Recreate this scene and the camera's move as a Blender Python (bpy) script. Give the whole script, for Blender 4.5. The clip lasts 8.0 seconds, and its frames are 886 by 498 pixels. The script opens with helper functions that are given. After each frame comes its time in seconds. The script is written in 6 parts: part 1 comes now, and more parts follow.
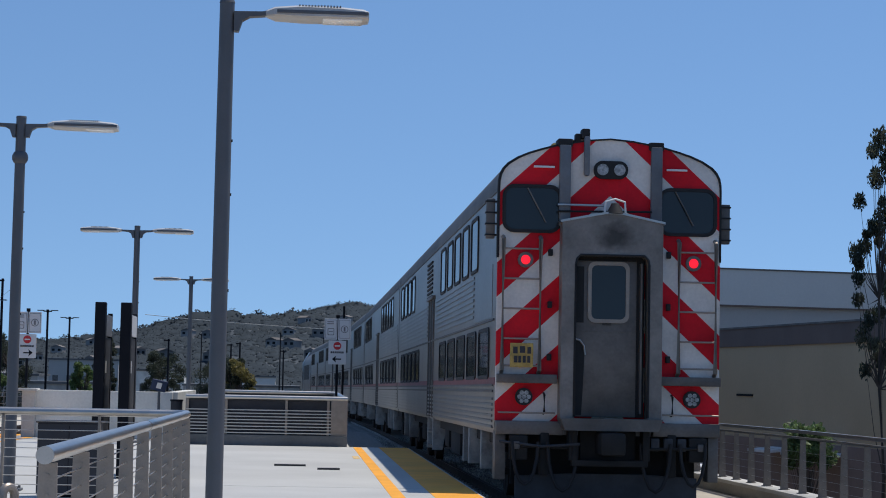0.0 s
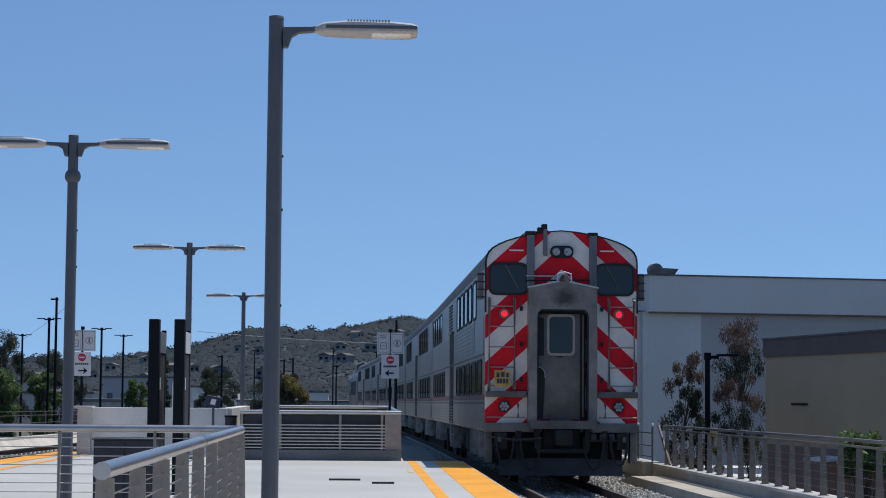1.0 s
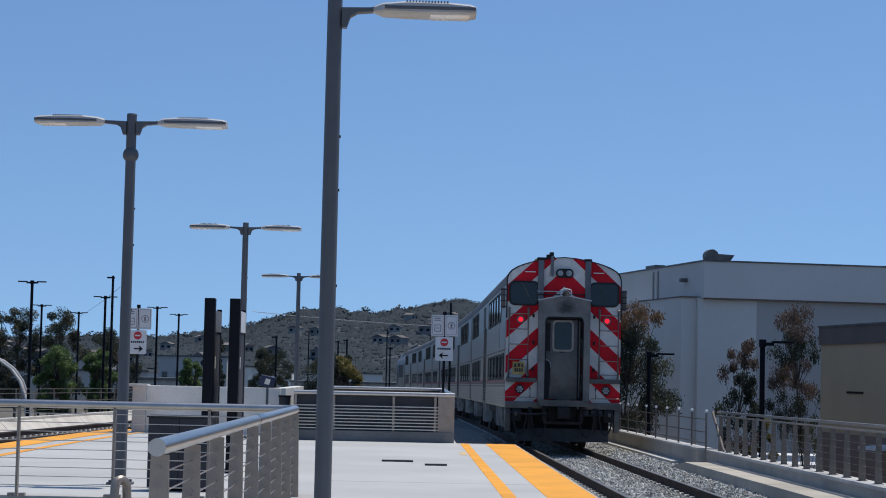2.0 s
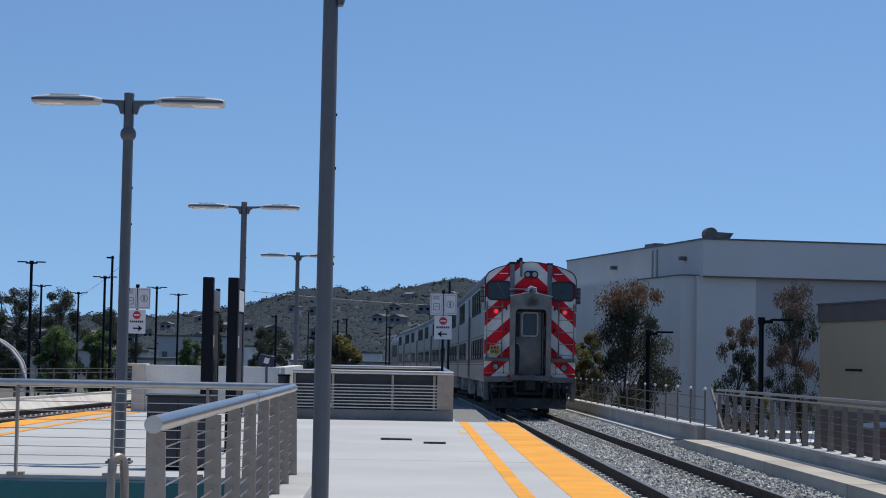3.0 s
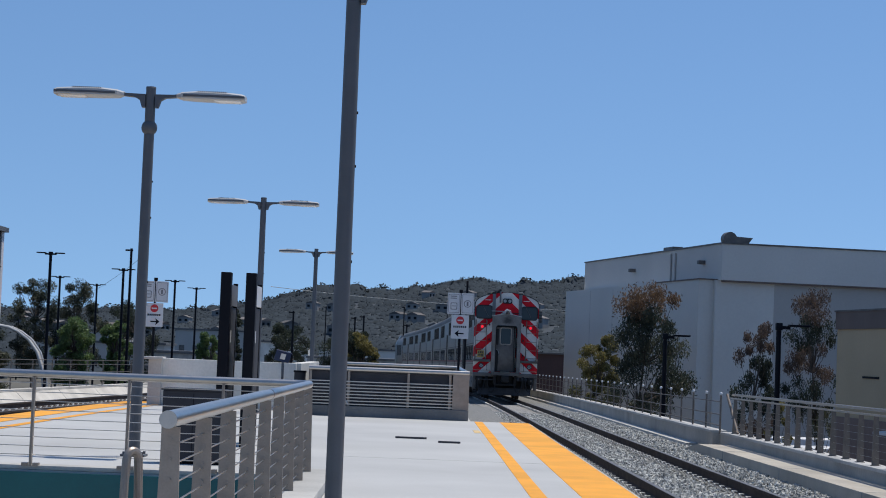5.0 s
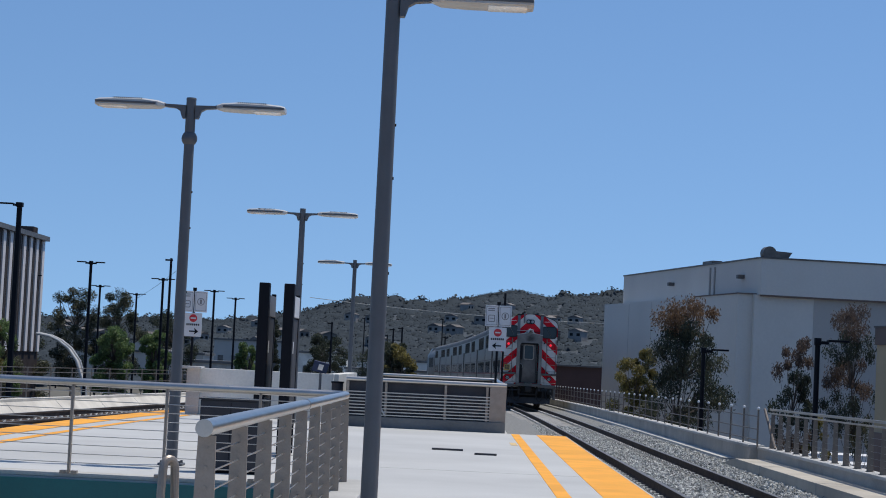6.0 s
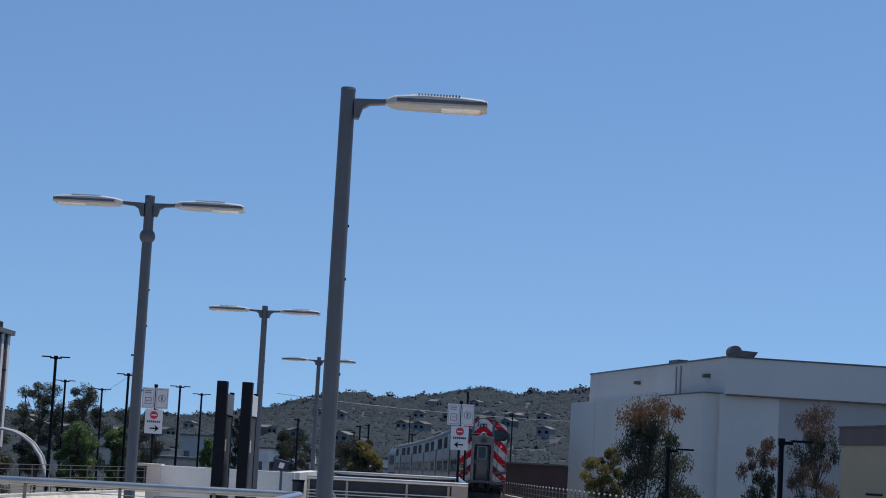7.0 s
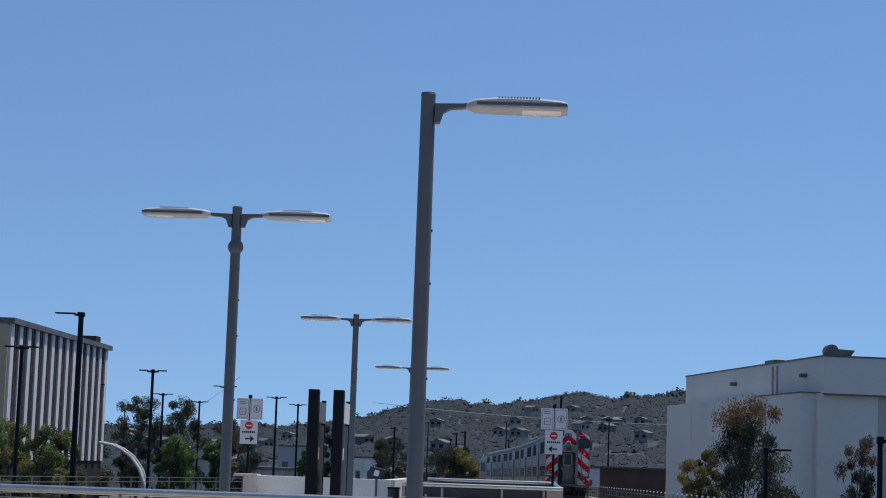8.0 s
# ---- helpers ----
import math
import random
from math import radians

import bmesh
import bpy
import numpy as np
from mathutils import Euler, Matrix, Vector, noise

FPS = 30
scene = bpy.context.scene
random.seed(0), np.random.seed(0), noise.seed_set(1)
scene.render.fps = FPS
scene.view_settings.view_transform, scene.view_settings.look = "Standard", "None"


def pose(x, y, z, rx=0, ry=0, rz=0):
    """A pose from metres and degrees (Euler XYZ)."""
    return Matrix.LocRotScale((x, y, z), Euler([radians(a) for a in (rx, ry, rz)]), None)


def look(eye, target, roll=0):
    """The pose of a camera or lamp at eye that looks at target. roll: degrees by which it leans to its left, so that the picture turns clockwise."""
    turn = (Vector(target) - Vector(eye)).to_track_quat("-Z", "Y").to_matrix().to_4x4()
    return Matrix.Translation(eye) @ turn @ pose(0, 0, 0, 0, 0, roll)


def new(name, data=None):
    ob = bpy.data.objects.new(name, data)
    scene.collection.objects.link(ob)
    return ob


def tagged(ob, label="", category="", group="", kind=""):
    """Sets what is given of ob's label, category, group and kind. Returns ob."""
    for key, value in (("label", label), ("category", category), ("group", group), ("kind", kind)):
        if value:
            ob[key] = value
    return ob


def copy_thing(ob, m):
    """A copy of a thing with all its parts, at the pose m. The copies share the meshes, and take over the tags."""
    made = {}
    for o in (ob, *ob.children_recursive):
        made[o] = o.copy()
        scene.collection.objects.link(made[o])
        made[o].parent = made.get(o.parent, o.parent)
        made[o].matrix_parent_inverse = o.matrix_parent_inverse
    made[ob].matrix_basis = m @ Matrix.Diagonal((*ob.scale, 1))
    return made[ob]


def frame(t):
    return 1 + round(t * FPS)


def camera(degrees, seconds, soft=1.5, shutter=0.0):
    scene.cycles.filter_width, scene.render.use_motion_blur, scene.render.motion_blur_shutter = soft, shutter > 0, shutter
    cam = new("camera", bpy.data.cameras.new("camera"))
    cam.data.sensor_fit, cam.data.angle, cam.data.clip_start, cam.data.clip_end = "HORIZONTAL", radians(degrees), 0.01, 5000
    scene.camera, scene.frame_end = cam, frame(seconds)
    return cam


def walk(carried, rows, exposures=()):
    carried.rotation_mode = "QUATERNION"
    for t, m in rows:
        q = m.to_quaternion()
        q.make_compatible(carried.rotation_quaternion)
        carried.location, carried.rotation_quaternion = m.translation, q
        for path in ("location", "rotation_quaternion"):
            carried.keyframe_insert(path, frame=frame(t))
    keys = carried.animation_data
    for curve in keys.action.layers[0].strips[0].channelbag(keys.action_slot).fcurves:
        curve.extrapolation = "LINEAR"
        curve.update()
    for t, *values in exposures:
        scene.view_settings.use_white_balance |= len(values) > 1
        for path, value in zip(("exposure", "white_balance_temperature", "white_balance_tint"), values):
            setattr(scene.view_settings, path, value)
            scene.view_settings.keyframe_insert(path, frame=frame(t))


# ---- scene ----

# ---------- camera ----------
cam = camera(25.594, 8.0, soft=1.0)
PATH = [  # seconds, eye x y z, turn to the left, pitch, roll
    (0, -0.046, 0.024, 1.446, -4.142, 3.839, 1.138),
    (0.2, -0.066, 0.035, 1.449, -3.361, 3.749, 1.925),
    (0.5, -0.061, 0.005, 1.442, -3.860, 3.938, 1.414),
    (0.7, -0.069, 0.011, 1.457, -3.658, 3.989, 1.074),
    (1, -0.050, 0.015, 1.438, -2.631, 4.211, 0.442),
    (1.2, -0.058, 0.032, 1.438, -2.151, 4.296, 0.252),
    (1.5, -0.048, 0.029, 1.443, -1.427, 4.064, 1.028),
    (1.7, -0.061, 0.039, 1.437, -0.979, 3.857, 1.298),
    (2.8, -0.039, 0.017, 1.421, -1.207, 3.334, 1.089),
    (3, -0.036, 0.016, 1.417, -1.047, 3.081, 1.079),
    (3.5, -0.032, 0.029, 1.411, -0.975, 2.685, 1.524),
    (4, -0.028, -0.009, 1.417, -0.931, 3.032, 1.582),
    (5.5, -0.035, 0.030, 1.427, -0.056, 3.021, 2.756),
    (6, -0.013, -0.052, 1.424, 0.664, 3.336, 2.749),
    (6.2, -0.020, -0.043, 1.437, 1.847, 4.403, 1.390),
    (6.3, -0.000, -0.038, 1.437, 1.578, 5.024, 1.665),
    (6.5, 0.058, -0.041, 1.448, -0.308, 5.628, 1.891),
    (6.7, 0.094, -0.026, 1.468, -2.247, 6.040, 2.602),
    (7, 0.128, -0.056, 1.472, -0.098, 6.210, 3.084),
    (7.2, 0.123, -0.071, 1.491, 0.169, 6.233, 2.443),
    (7.5, 0.178, -0.044, 1.459, 1.946, 7.191, 2.189),
    (8, 0.204, -0.067, 1.444, 2.646, 6.291, 1.985),
]


def aimed(x, y, z, yaw, pitch, roll):
    a, p = radians(yaw), radians(pitch)
    eye = Vector((x, y, z))
    return look(eye, eye + Vector((-math.sin(a) * math.cos(p), math.cos(a) * math.cos(p), math.sin(p))) * 10, roll)


walk(cam, [(t, aimed(*row)) for t, *row in PATH], [(0.0, 0.12, 6450, 9), (8.0, 0.12, 6450, 9)])

# ---------- world and sun ----------
TO_SUN = Vector((0.285, 0.20, 1.0)).normalized()
ELEVATION = math.asin(TO_SUN.z)
world = bpy.data.worlds.new("sky")
scene.world = world
world.use_nodes = True
wn = world.node_tree
sky = wn.nodes.new("ShaderNodeTexSky")
sky.sky_type = "NISHITA"
sky.sun_disc = False
sky.sun_elevation = ELEVATION
sky.sun_rotation = math.atan2(TO_SUN.x, TO_SUN.y)
sky.air_density, sky.dust_density, sky.ozone_density = 1.0, 0.1, 4.0
back = wn.nodes["Background"]
back.inputs["Strength"].default_value = 0.118
# clear dry air: the deep blue comes far down towards the horizon
way = wn.nodes.new("ShaderNodeTexCoord")
lift = wn.nodes.new("ShaderNodeVectorMath")
lift.operation = "ADD"
lift.inputs[1].default_value = (0, 0, 0.17)
wn.links.new(way.outputs["Generated"], lift.inputs[0])
wn.links.new(lift.outputs[0], sky.inputs["Vector"])
deep = wn.nodes.new("ShaderNodeHueSaturation")
deep.inputs["Saturation"].default_value = 1.08
wn.links.new(sky.outputs[0], deep.inputs["Color"])
wn.links.new(deep.outputs[0], back.inputs["Color"])
sun_data = bpy.data.lights.new("sun", "SUN")
sun_data.energy, sun_data.angle, sun_data.color = 3.3, radians(0.53), (1.0, 0.93, 0.83)
sun = new("sun", sun_data)
sun.matrix_world = look(TO_SUN * 100, (0, 0, 0))


# ---------- materials ----------
def material(name, base, rough=0.6, metal=0.0, vary=0.12, scale=3.0, fine=40.0, bump=0.0, stain=0.0, tint=None, islands=0.0, objects=0.0, coat=0.0, stretch=(1, 1, 1), spec=0.5):
    """Base colour broken up at two scales, with roughness and fine relief that follow the grain."""
    m = bpy.data.materials.new(name)
    m.use_nodes = True
    nt = m.node_tree
    n, link = nt.nodes, nt.links.new
    bsdf = n["Principled BSDF"]
    bsdf.inputs["Metallic"].default_value = metal
    bsdf.inputs["Coat Weight"].default_value = coat
    bsdf.inputs["Specular IOR Level"].default_value = spec
    co = n.new("ShaderNodeTexCoord")
    mp = n.new("ShaderNodeMapping")
    mp.inputs["Scale"].default_value = stretch
    link(co.outputs["Object"], mp.inputs[0])
    big, small = n.new("ShaderNodeTexNoise"), n.new("ShaderNodeTexNoise")
    for tex, s, d in ((big, scale, 5), (small, fine, 4)):
        tex.inputs["Scale"].default_value, tex.inputs["Detail"].default_value = s, d
        link(mp.outputs[0], tex.inputs["Vector"])
    mix = n.new("ShaderNodeMath")
    mix.operation = "MULTIPLY_ADD"
    link(big.outputs["Fac"], mix.inputs[0])
    mix.inputs[1].default_value = 0.65
    half = n.new("ShaderNodeMath")
    half.operation = "MULTIPLY"
    link(small.outputs["Fac"], half.inputs[0])
    half.inputs[1].default_value = 0.35
    link(half.outputs[0], mix.inputs[2])
    ramp = n.new("ShaderNodeValToRGB")
    lo = [c * (1 - 2.2 * vary) for c in (tint or base)]
    hi = [min(1, c * (1 + 1.6 * vary)) for c in base]
    ramp.color_ramp.elements[0].position, ramp.color_ramp.elements[0].color = 0.3, (*[max(0, c) for c in lo], 1)
    ramp.color_ramp.elements[1].position, ramp.color_ramp.elements[1].color = 0.7, (*hi, 1)
    link(mix.outputs[0], ramp.inputs[0])
    out = ramp.outputs[0]
    if stain:
        st = n.new("ShaderNodeTexNoise")
        st.inputs["Scale"].default_value, st.inputs["Detail"].default_value = scale * 0.35, 8
        link(mp.outputs[0], st.inputs["Vector"])
        sr = n.new("ShaderNodeValToRGB")
        sr.color_ramp.elements[0].position, sr.color_ramp.elements[0].color = 0.36, (1 - stain,) * 3 + (1,)
        sr.color_ramp.elements[1].position, sr.color_ramp.elements[1].color = 0.56, (1, 1, 1, 1)
        link(st.outputs["Fac"], sr.inputs[0])
        mul = n.new("ShaderNodeMix")
        mul.data_type, mul.blend_type = "RGBA", "MULTIPLY"
        mul.inputs[0].default_value = 1
        link(out, mul.inputs["A"])
        link(sr.outputs[0], mul.inputs["B"])
        out = mul.outputs["Result"]
    if islands or objects:
        if islands:
            src = n.new("ShaderNodeNewGeometry").outputs["Random Per Island"]
        else:
            src = n.new("ShaderNodeObjectInfo").outputs["Random"]
        hsv = n.new("ShaderNodeHueSaturation")
        rng = n.new("ShaderNodeMapRange")
        rng.inputs["To Min"].default_value = 1 - (islands or objects)
        rng.inputs["To Max"].default_value = 1 + (islands or objects)
        link(src, rng.inputs["Value"])
        link(rng.outputs[0], hsv.inputs["Value"])
        link(out, hsv.inputs["Color"])
        out = hsv.outputs[0]
    link(out, bsdf.inputs["Base Color"])
    rr = n.new("ShaderNodeMapRange")
    rr.inputs["To Min"].default_value, rr.inputs["To Max"].default_value = max(0.03, rough - 0.1), min(1, rough + 0.1)
    link(small.outputs["Fac"], rr.inputs["Value"])
    link(rr.outputs[0], bsdf.inputs["Roughness"])
    if bump:
        bp = n.new("ShaderNodeBump")
        bp.inputs["Strength"].default_value, bp.inputs["Distance"].default_value = bump, 0.02
        link(mix.outputs[0], bp.inputs["Height"])
        link(bp.outputs[0], bsdf.inputs["Normal"])
    return m


def emitter(name, colour, strength):
    m = bpy.data.materials.new(name)
    m.use_nodes = True
    b = m.node_tree.nodes["Principled BSDF"]
    b.inputs["Base Color"].default_value = (*colour, 1)
    b.inputs["Emission Color"].default_value = (*colour, 1)
    b.inputs["Emission Strength"].default_value = strength
    return m


def glass_dark(name, colour, rough=0.06):
    m = bpy.data.materials.new(name)
    m.use_nodes = True
    nt = m.node_tree
    b = nt.nodes["Principled BSDF"]
    b.inputs["Base Color"].default_value = (*colour, 1)
    b.inputs["Roughness"].default_value = rough
    b.inputs["IOR"].default_value = 1.5
    b.inputs["Specular IOR Level"].default_value = 0.03
    tex = nt.nodes.new("ShaderNodeTexNoise")
    tex.inputs["Scale"].default_value = 2.0
    bp = nt.nodes.new("ShaderNodeBump")
    bp.inputs["Strength"].default_value, bp.inputs["Distance"].default_value = 0.08, 0.02
    nt.links.new(tex.outputs["Fac"], bp.inputs["Height"])
    nt.links.new(bp.outputs[0], b.inputs["Normal"])
    return m


def chevron_paint():
    """Red and white safety stripes that rise towards the middle of the end sheet."""
    m = material("striped_enamel", (0.78, 0.735, 0.68), rough=0.6, spec=0.2, vary=0.08, scale=2.0, fine=25, stain=0.25)
    nt = m.node_tree
    n, link = nt.nodes, nt.links.new
    bsdf = n["Principled BSDF"]
    white = bsdf.inputs["Base Color"].links[0].from_socket
    co = n.new("ShaderNodeTexCoord")
    sep = n.new("ShaderNodeSeparateXYZ")
    link(co.outputs["Object"], sep.inputs[0])

    def op(kind, a, b):
        k = n.new("ShaderNodeMath")
        k.operation = kind
        for i, v in enumerate((a, b)):
            if isinstance(v, (int, float)):
                k.inputs[i].default_value = v
            elif v is not None:
                link(v, k.inputs[i])
        return k.outputs[0]

    s = op("ADD", op("MULTIPLY", op("ABSOLUTE", sep.outputs["X"], None), 0.92), sep.outputs["Z"])
    band = op("LESS_THAN", op("FRACT", op("DIVIDE", op("ADD", s, -2.31), 0.926), None), 0.5)
    mix = n.new("ShaderNodeMix")
    mix.data_type = "RGBA"
    link(band, mix.inputs[0])
    link(white, mix.inputs["A"])
    red = n.new("ShaderNodeMix")
    red.data_type, red.blend_type = "RGBA", "MULTIPLY"
    red.inputs[0].default_value = 1
    link(white, red.inputs["A"])
    red.inputs["B"].default_value = (0.93, 0.014, 0.035, 1)
    link(red.outputs["Result"], mix.inputs["B"])
    link(mix.outputs["Result"], bsdf.inputs["Base Color"])
    return m


def sooted_steel():
    """Dull steel with a soft, ragged soot stain above the door."""
    m = material("sooted_steel", (0.235, 0.215, 0.195), 0.5, metal=0.3, vary=0.15, scale=3, fine=25, stain=0.35)
    nt = m.node_tree
    n, link = nt.nodes, nt.links.new
    bsdf = n["Principled BSDF"]
    clean = bsdf.inputs["Base Color"].links[0].from_socket
    co = n.new("ShaderNodeTexCoord")
    mp = n.new("ShaderNodeMapping")
    mp.vector_type = "TEXTURE"
    mp.inputs["Location"].default_value = (0.03, -0.34, 3.60)
    mp.inputs["Scale"].default_value = (0.34, 0.6, 0.24)
    link(co.outputs["Object"], mp.inputs[0])
    wob = n.new("ShaderNodeTexNoise")
    wob.inputs["Scale"].default_value, wob.inputs["Detail"].default_value = 1.6, 5
    link(mp.outputs[0], wob.inputs["Vector"])
    mix = n.new("ShaderNodeMix")
    mix.data_type, mix.blend_type = "RGBA", "LINEAR_LIGHT"
    mix.inputs[0].default_value = 0.55
    link(mp.outputs[0], mix.inputs["A"])
    link(wob.outputs["Color"], mix.inputs["B"])
    far = n.new("ShaderNodeVectorMath")
    far.operation = "LENGTH"
    link(mix.outputs["Result"], far.inputs[0])
    ramp = n.new("ShaderNodeValToRGB")
    ramp.color_ramp.elements[0].position, ramp.color_ramp.elements[0].color = 0.25, (0.25, 0.25, 0.25, 1)
    ramp.color_ramp.elements[1].position, ramp.color_ramp.elements[1].color = 0.95, (1, 1, 1, 1)
    link(far.outputs["Value"], ramp.inputs[0])
    mul = n.new("ShaderNodeMix")
    mul.data_type, mul.blend_type = "RGBA", "MULTIPLY"
    mul.inputs[0].default_value = 1
    link(clean, mul.inputs["A"])
    link(ramp.outputs[0], mul.inputs["B"])
    link(mul.outputs["Result"], bsdf.inputs["Base Color"])
    return m


def leafy(m, share=0.45):
    """Lets light through the blades, as thin leaves do."""
    nt = m.node_tree
    n, link = nt.nodes, nt.links.new
    bsdf, out = n["Principled BSDF"], n["Material Output"]
    through_leaf = n.new("ShaderNodeBsdfTranslucent")
    link(bsdf.inputs["Base Color"].links[0].from_socket, through_leaf.inputs["Color"])
    mix = n.new("ShaderNodeMixShader")
    mix.inputs[0].default_value = share
    link(bsdf.outputs[0], mix.inputs[1])
    link(through_leaf.outputs[0], mix.inputs[2])
    link(mix.outputs[0], out.inputs["Surface"])


CONCRETE = material("platform_concrete", (0.48, 0.48, 0.465), 0.8, vary=0.06, scale=0.5, fine=30, bump=0.08, stain=0.08)
CURB = material("curb_concrete", (0.52, 0.51, 0.48), 0.85, vary=0.1, scale=1.2, fine=25, bump=0.15, stain=0.2)
WALL_CONCRETE = material("wall_concrete", (0.42, 0.41, 0.385), 0.85, vary=0.1, scale=1.5, fine=20, bump=0.15, stain=0.25)
SLAB = material("walkway_concrete", (0.47, 0.425, 0.35), 0.85, vary=0.1, scale=1.2, fine=25, bump=0.1, stain=0.15)
PALE_BLOCK = material("pale_block_wall", (0.74, 0.72, 0.66), 0.85, vary=0.08, scale=1.2, fine=20, bump=0.12, stain=0.2)
CREAM_WALL = material("cream_concrete", (0.62, 0.58, 0.51), 0.85, vary=0.08, scale=1.2, fine=20, bump=0.12, stain=0.2)
BASE_BROWN = material("brown_base_stucco", (0.27, 0.19, 0.155), 0.85, vary=0.1, scale=0.6, fine=10)
# darker than the CURB caps: shade on the track-side faces is in this colour
PARAPET = material("parapet_concrete", (0.42, 0.395, 0.35), 0.9, vary=0.12, scale=1.0, fine=20, bump=0.15, stain=0.25)
PLINTH = material("plinth_concrete", (0.17, 0.17, 0.165), 0.9, vary=0.12, scale=1.5, fine=20, bump=0.1, stain=0.2)
YELLOW = material("tactile_yellow", (0.88, 0.38, 0.022), 0.7, vary=0.08, scale=1.5, fine=30, stain=0.12)
BALLAST = material("ballast_stone", (0.43, 0.43, 0.40), 0.9, vary=0.25, scale=6, fine=30, islands=0.45)
BALLAST_BED = material("ballast_bed", (0.21, 0.21, 0.20), 0.95, vary=0.3, scale=14, fine=60, bump=1.0)
RAIL_STEEL = material("rail_steel", (0.075, 0.055, 0.045), 0.85, metal=0.05, spec=0.2, vary=0.2, scale=3, fine=40)
RAIL_HEAD = material("rail_head", (0.20, 0.185, 0.17), 0.5, metal=0.7, vary=0.1, scale=3)
TIE = material("tie_concrete", (0.33, 0.32, 0.30), 0.9, vary=0.15, scale=3, fine=20, objects=0.1)
STEEL = material("brushed_steel", (0.50, 0.475, 0.445), 0.32, metal=1.0, vary=0.06, scale=6, fine=80)
STEEL_POST = material("satin_steel_post", (0.33, 0.28, 0.235), 0.42, metal=0.5, vary=0.1, scale=6, fine=80)
# darker, browner and a little rougher than STEEL_POST
FENCE_POST = material("weathered_fence_post", (0.20, 0.168, 0.14), 0.5, metal=0.4, vary=0.15, scale=6, fine=60)
CLIP_STEEL = material("galvanised_clip", (0.66, 0.65, 0.62), 0.5, metal=0.3, vary=0.2, scale=10, objects=0.2)
TEAL = material("teal_enamel", (0.012, 0.13, 0.135), 0.45, vary=0.08, scale=1.0)
POLE_GREY = material("pole_grey_paint", (0.10, 0.107, 0.118), 0.5, vary=0.06, scale=4, fine=60)
HEAD_GREY = material("lamp_head_grey", (0.5, 0.5, 0.49), 0.45, vary=0.05, scale=5)
LENS = material("lamp_lens", (0.9, 0.9, 0.88), 0.25, vary=0.03, scale=6)
BLACK = material("black_paint", (0.004, 0.005, 0.009), 0.6, vary=0.1, scale=4, spec=0.2)
DARK_GREY = material("dark_grey_panel", (0.042, 0.043, 0.05), 0.6, vary=0.1, scale=3, spec=0.3)
STAINLESS = material("stainless_car_side", (0.25, 0.25, 0.248), 0.40, metal=0.6, vary=0.08, scale=0.8, fine=12, stain=0.2)
CAR_GREY = material("car_grey_frame", (0.155, 0.142, 0.13), 0.5, metal=0.3, vary=0.15, scale=3, fine=25, stain=0.35)
STEP_PAINT = material("worn_step_paint", (0.42, 0.40, 0.37), 0.7, vary=0.2, scale=4, fine=25, stain=0.4)
SIDE_RED = material("faded_side_red", (0.24, 0.05, 0.055), 0.5, metal=0.2, vary=0.15, scale=0.8, fine=12, stain=0.3)
POST_GREY = material("post_grey_enamel", (0.16, 0.17, 0.185), 0.55, vary=0.1, scale=3, fine=25, stain=0.25)
SOOTED = sooted_steel()
CAR_ROOF = material("car_roof", (0.14, 0.138, 0.135), 0.65, metal=0.15, vary=0.12, scale=1, fine=10, stain=0.3)
UNDER = material("underframe_grime", (0.014, 0.0135, 0.013), 0.8, vary=0.3, scale=4, fine=25)
PILOT = material("pilot_plate", (0.042, 0.046, 0.054), 0.7, vary=0.2, scale=3, fine=25, stain=0.3)
CAR_GLASS = glass_dark("car_glass", (0.012, 0.016, 0.018))
CAB_GLASS = glass_dark("cab_glass", (0.016, 0.022, 0.026))
CAB_GLASS.node_tree.nodes["Principled BSDF"].inputs["Specular IOR Level"].default_value = 0.45
RUBBER = material("black_rubber", (0.012, 0.012, 0.013), 0.7, vary=0.15, scale=8)
STRIPES = chevron_paint()
RED_LAMP = emitter("red_marker_glow", (1.0, 0.012, 0.03), 1.0)
LAMP_GLASS = material("headlight_glass", (0.33, 0.34, 0.34), 0.12, vary=0.3, scale=20, fine=60)
PLATE_YELLOW = material("car_count_plate", (0.55, 0.38, 0.10), 0.6, vary=0.2, scale=6, fine=30, stain=0.3)
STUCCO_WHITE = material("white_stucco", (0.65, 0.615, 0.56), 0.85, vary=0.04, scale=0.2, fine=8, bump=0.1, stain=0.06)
# darker copy of the white stucco: painted shade on the warehouse, plain grey elsewhere
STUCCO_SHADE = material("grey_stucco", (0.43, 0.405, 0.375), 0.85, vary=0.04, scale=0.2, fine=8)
STUCCO_TAN = material("tan_stucco", (0.54, 0.41, 0.255), 0.9, vary=0.05, scale=0.4, fine=10, bump=0.1)
FASCIA_BROWN = material("brown_fascia", (0.17, 0.125, 0.105), 0.8, vary=0.08, scale=0.6, fine=10)
SHED_BROWN = material("dark_brown_siding", (0.085, 0.05, 0.047), 0.8, vary=0.1, scale=0.6, fine=10)
BARK = material("bark", (0.10, 0.08, 0.065), 0.9, vary=0.25, scale=6, fine=30, bump=0.5, stretch=(1, 1, 0.3))
LEAF_EUC = material("eucalyptus_leaf", (0.105, 0.11, 0.07), 0.6, vary=0.25, scale=2, fine=12, islands=0.45)
LEAF_RUST = material("rusty_leaf", (0.19, 0.12, 0.07), 0.6, vary=0.25, scale=2, fine=12, islands=0.4)
LEAF_BROWN = material("brown_leaf", (0.145, 0.105, 0.08), 0.6, vary=0.25, scale=2, fine=12, islands=0.4)
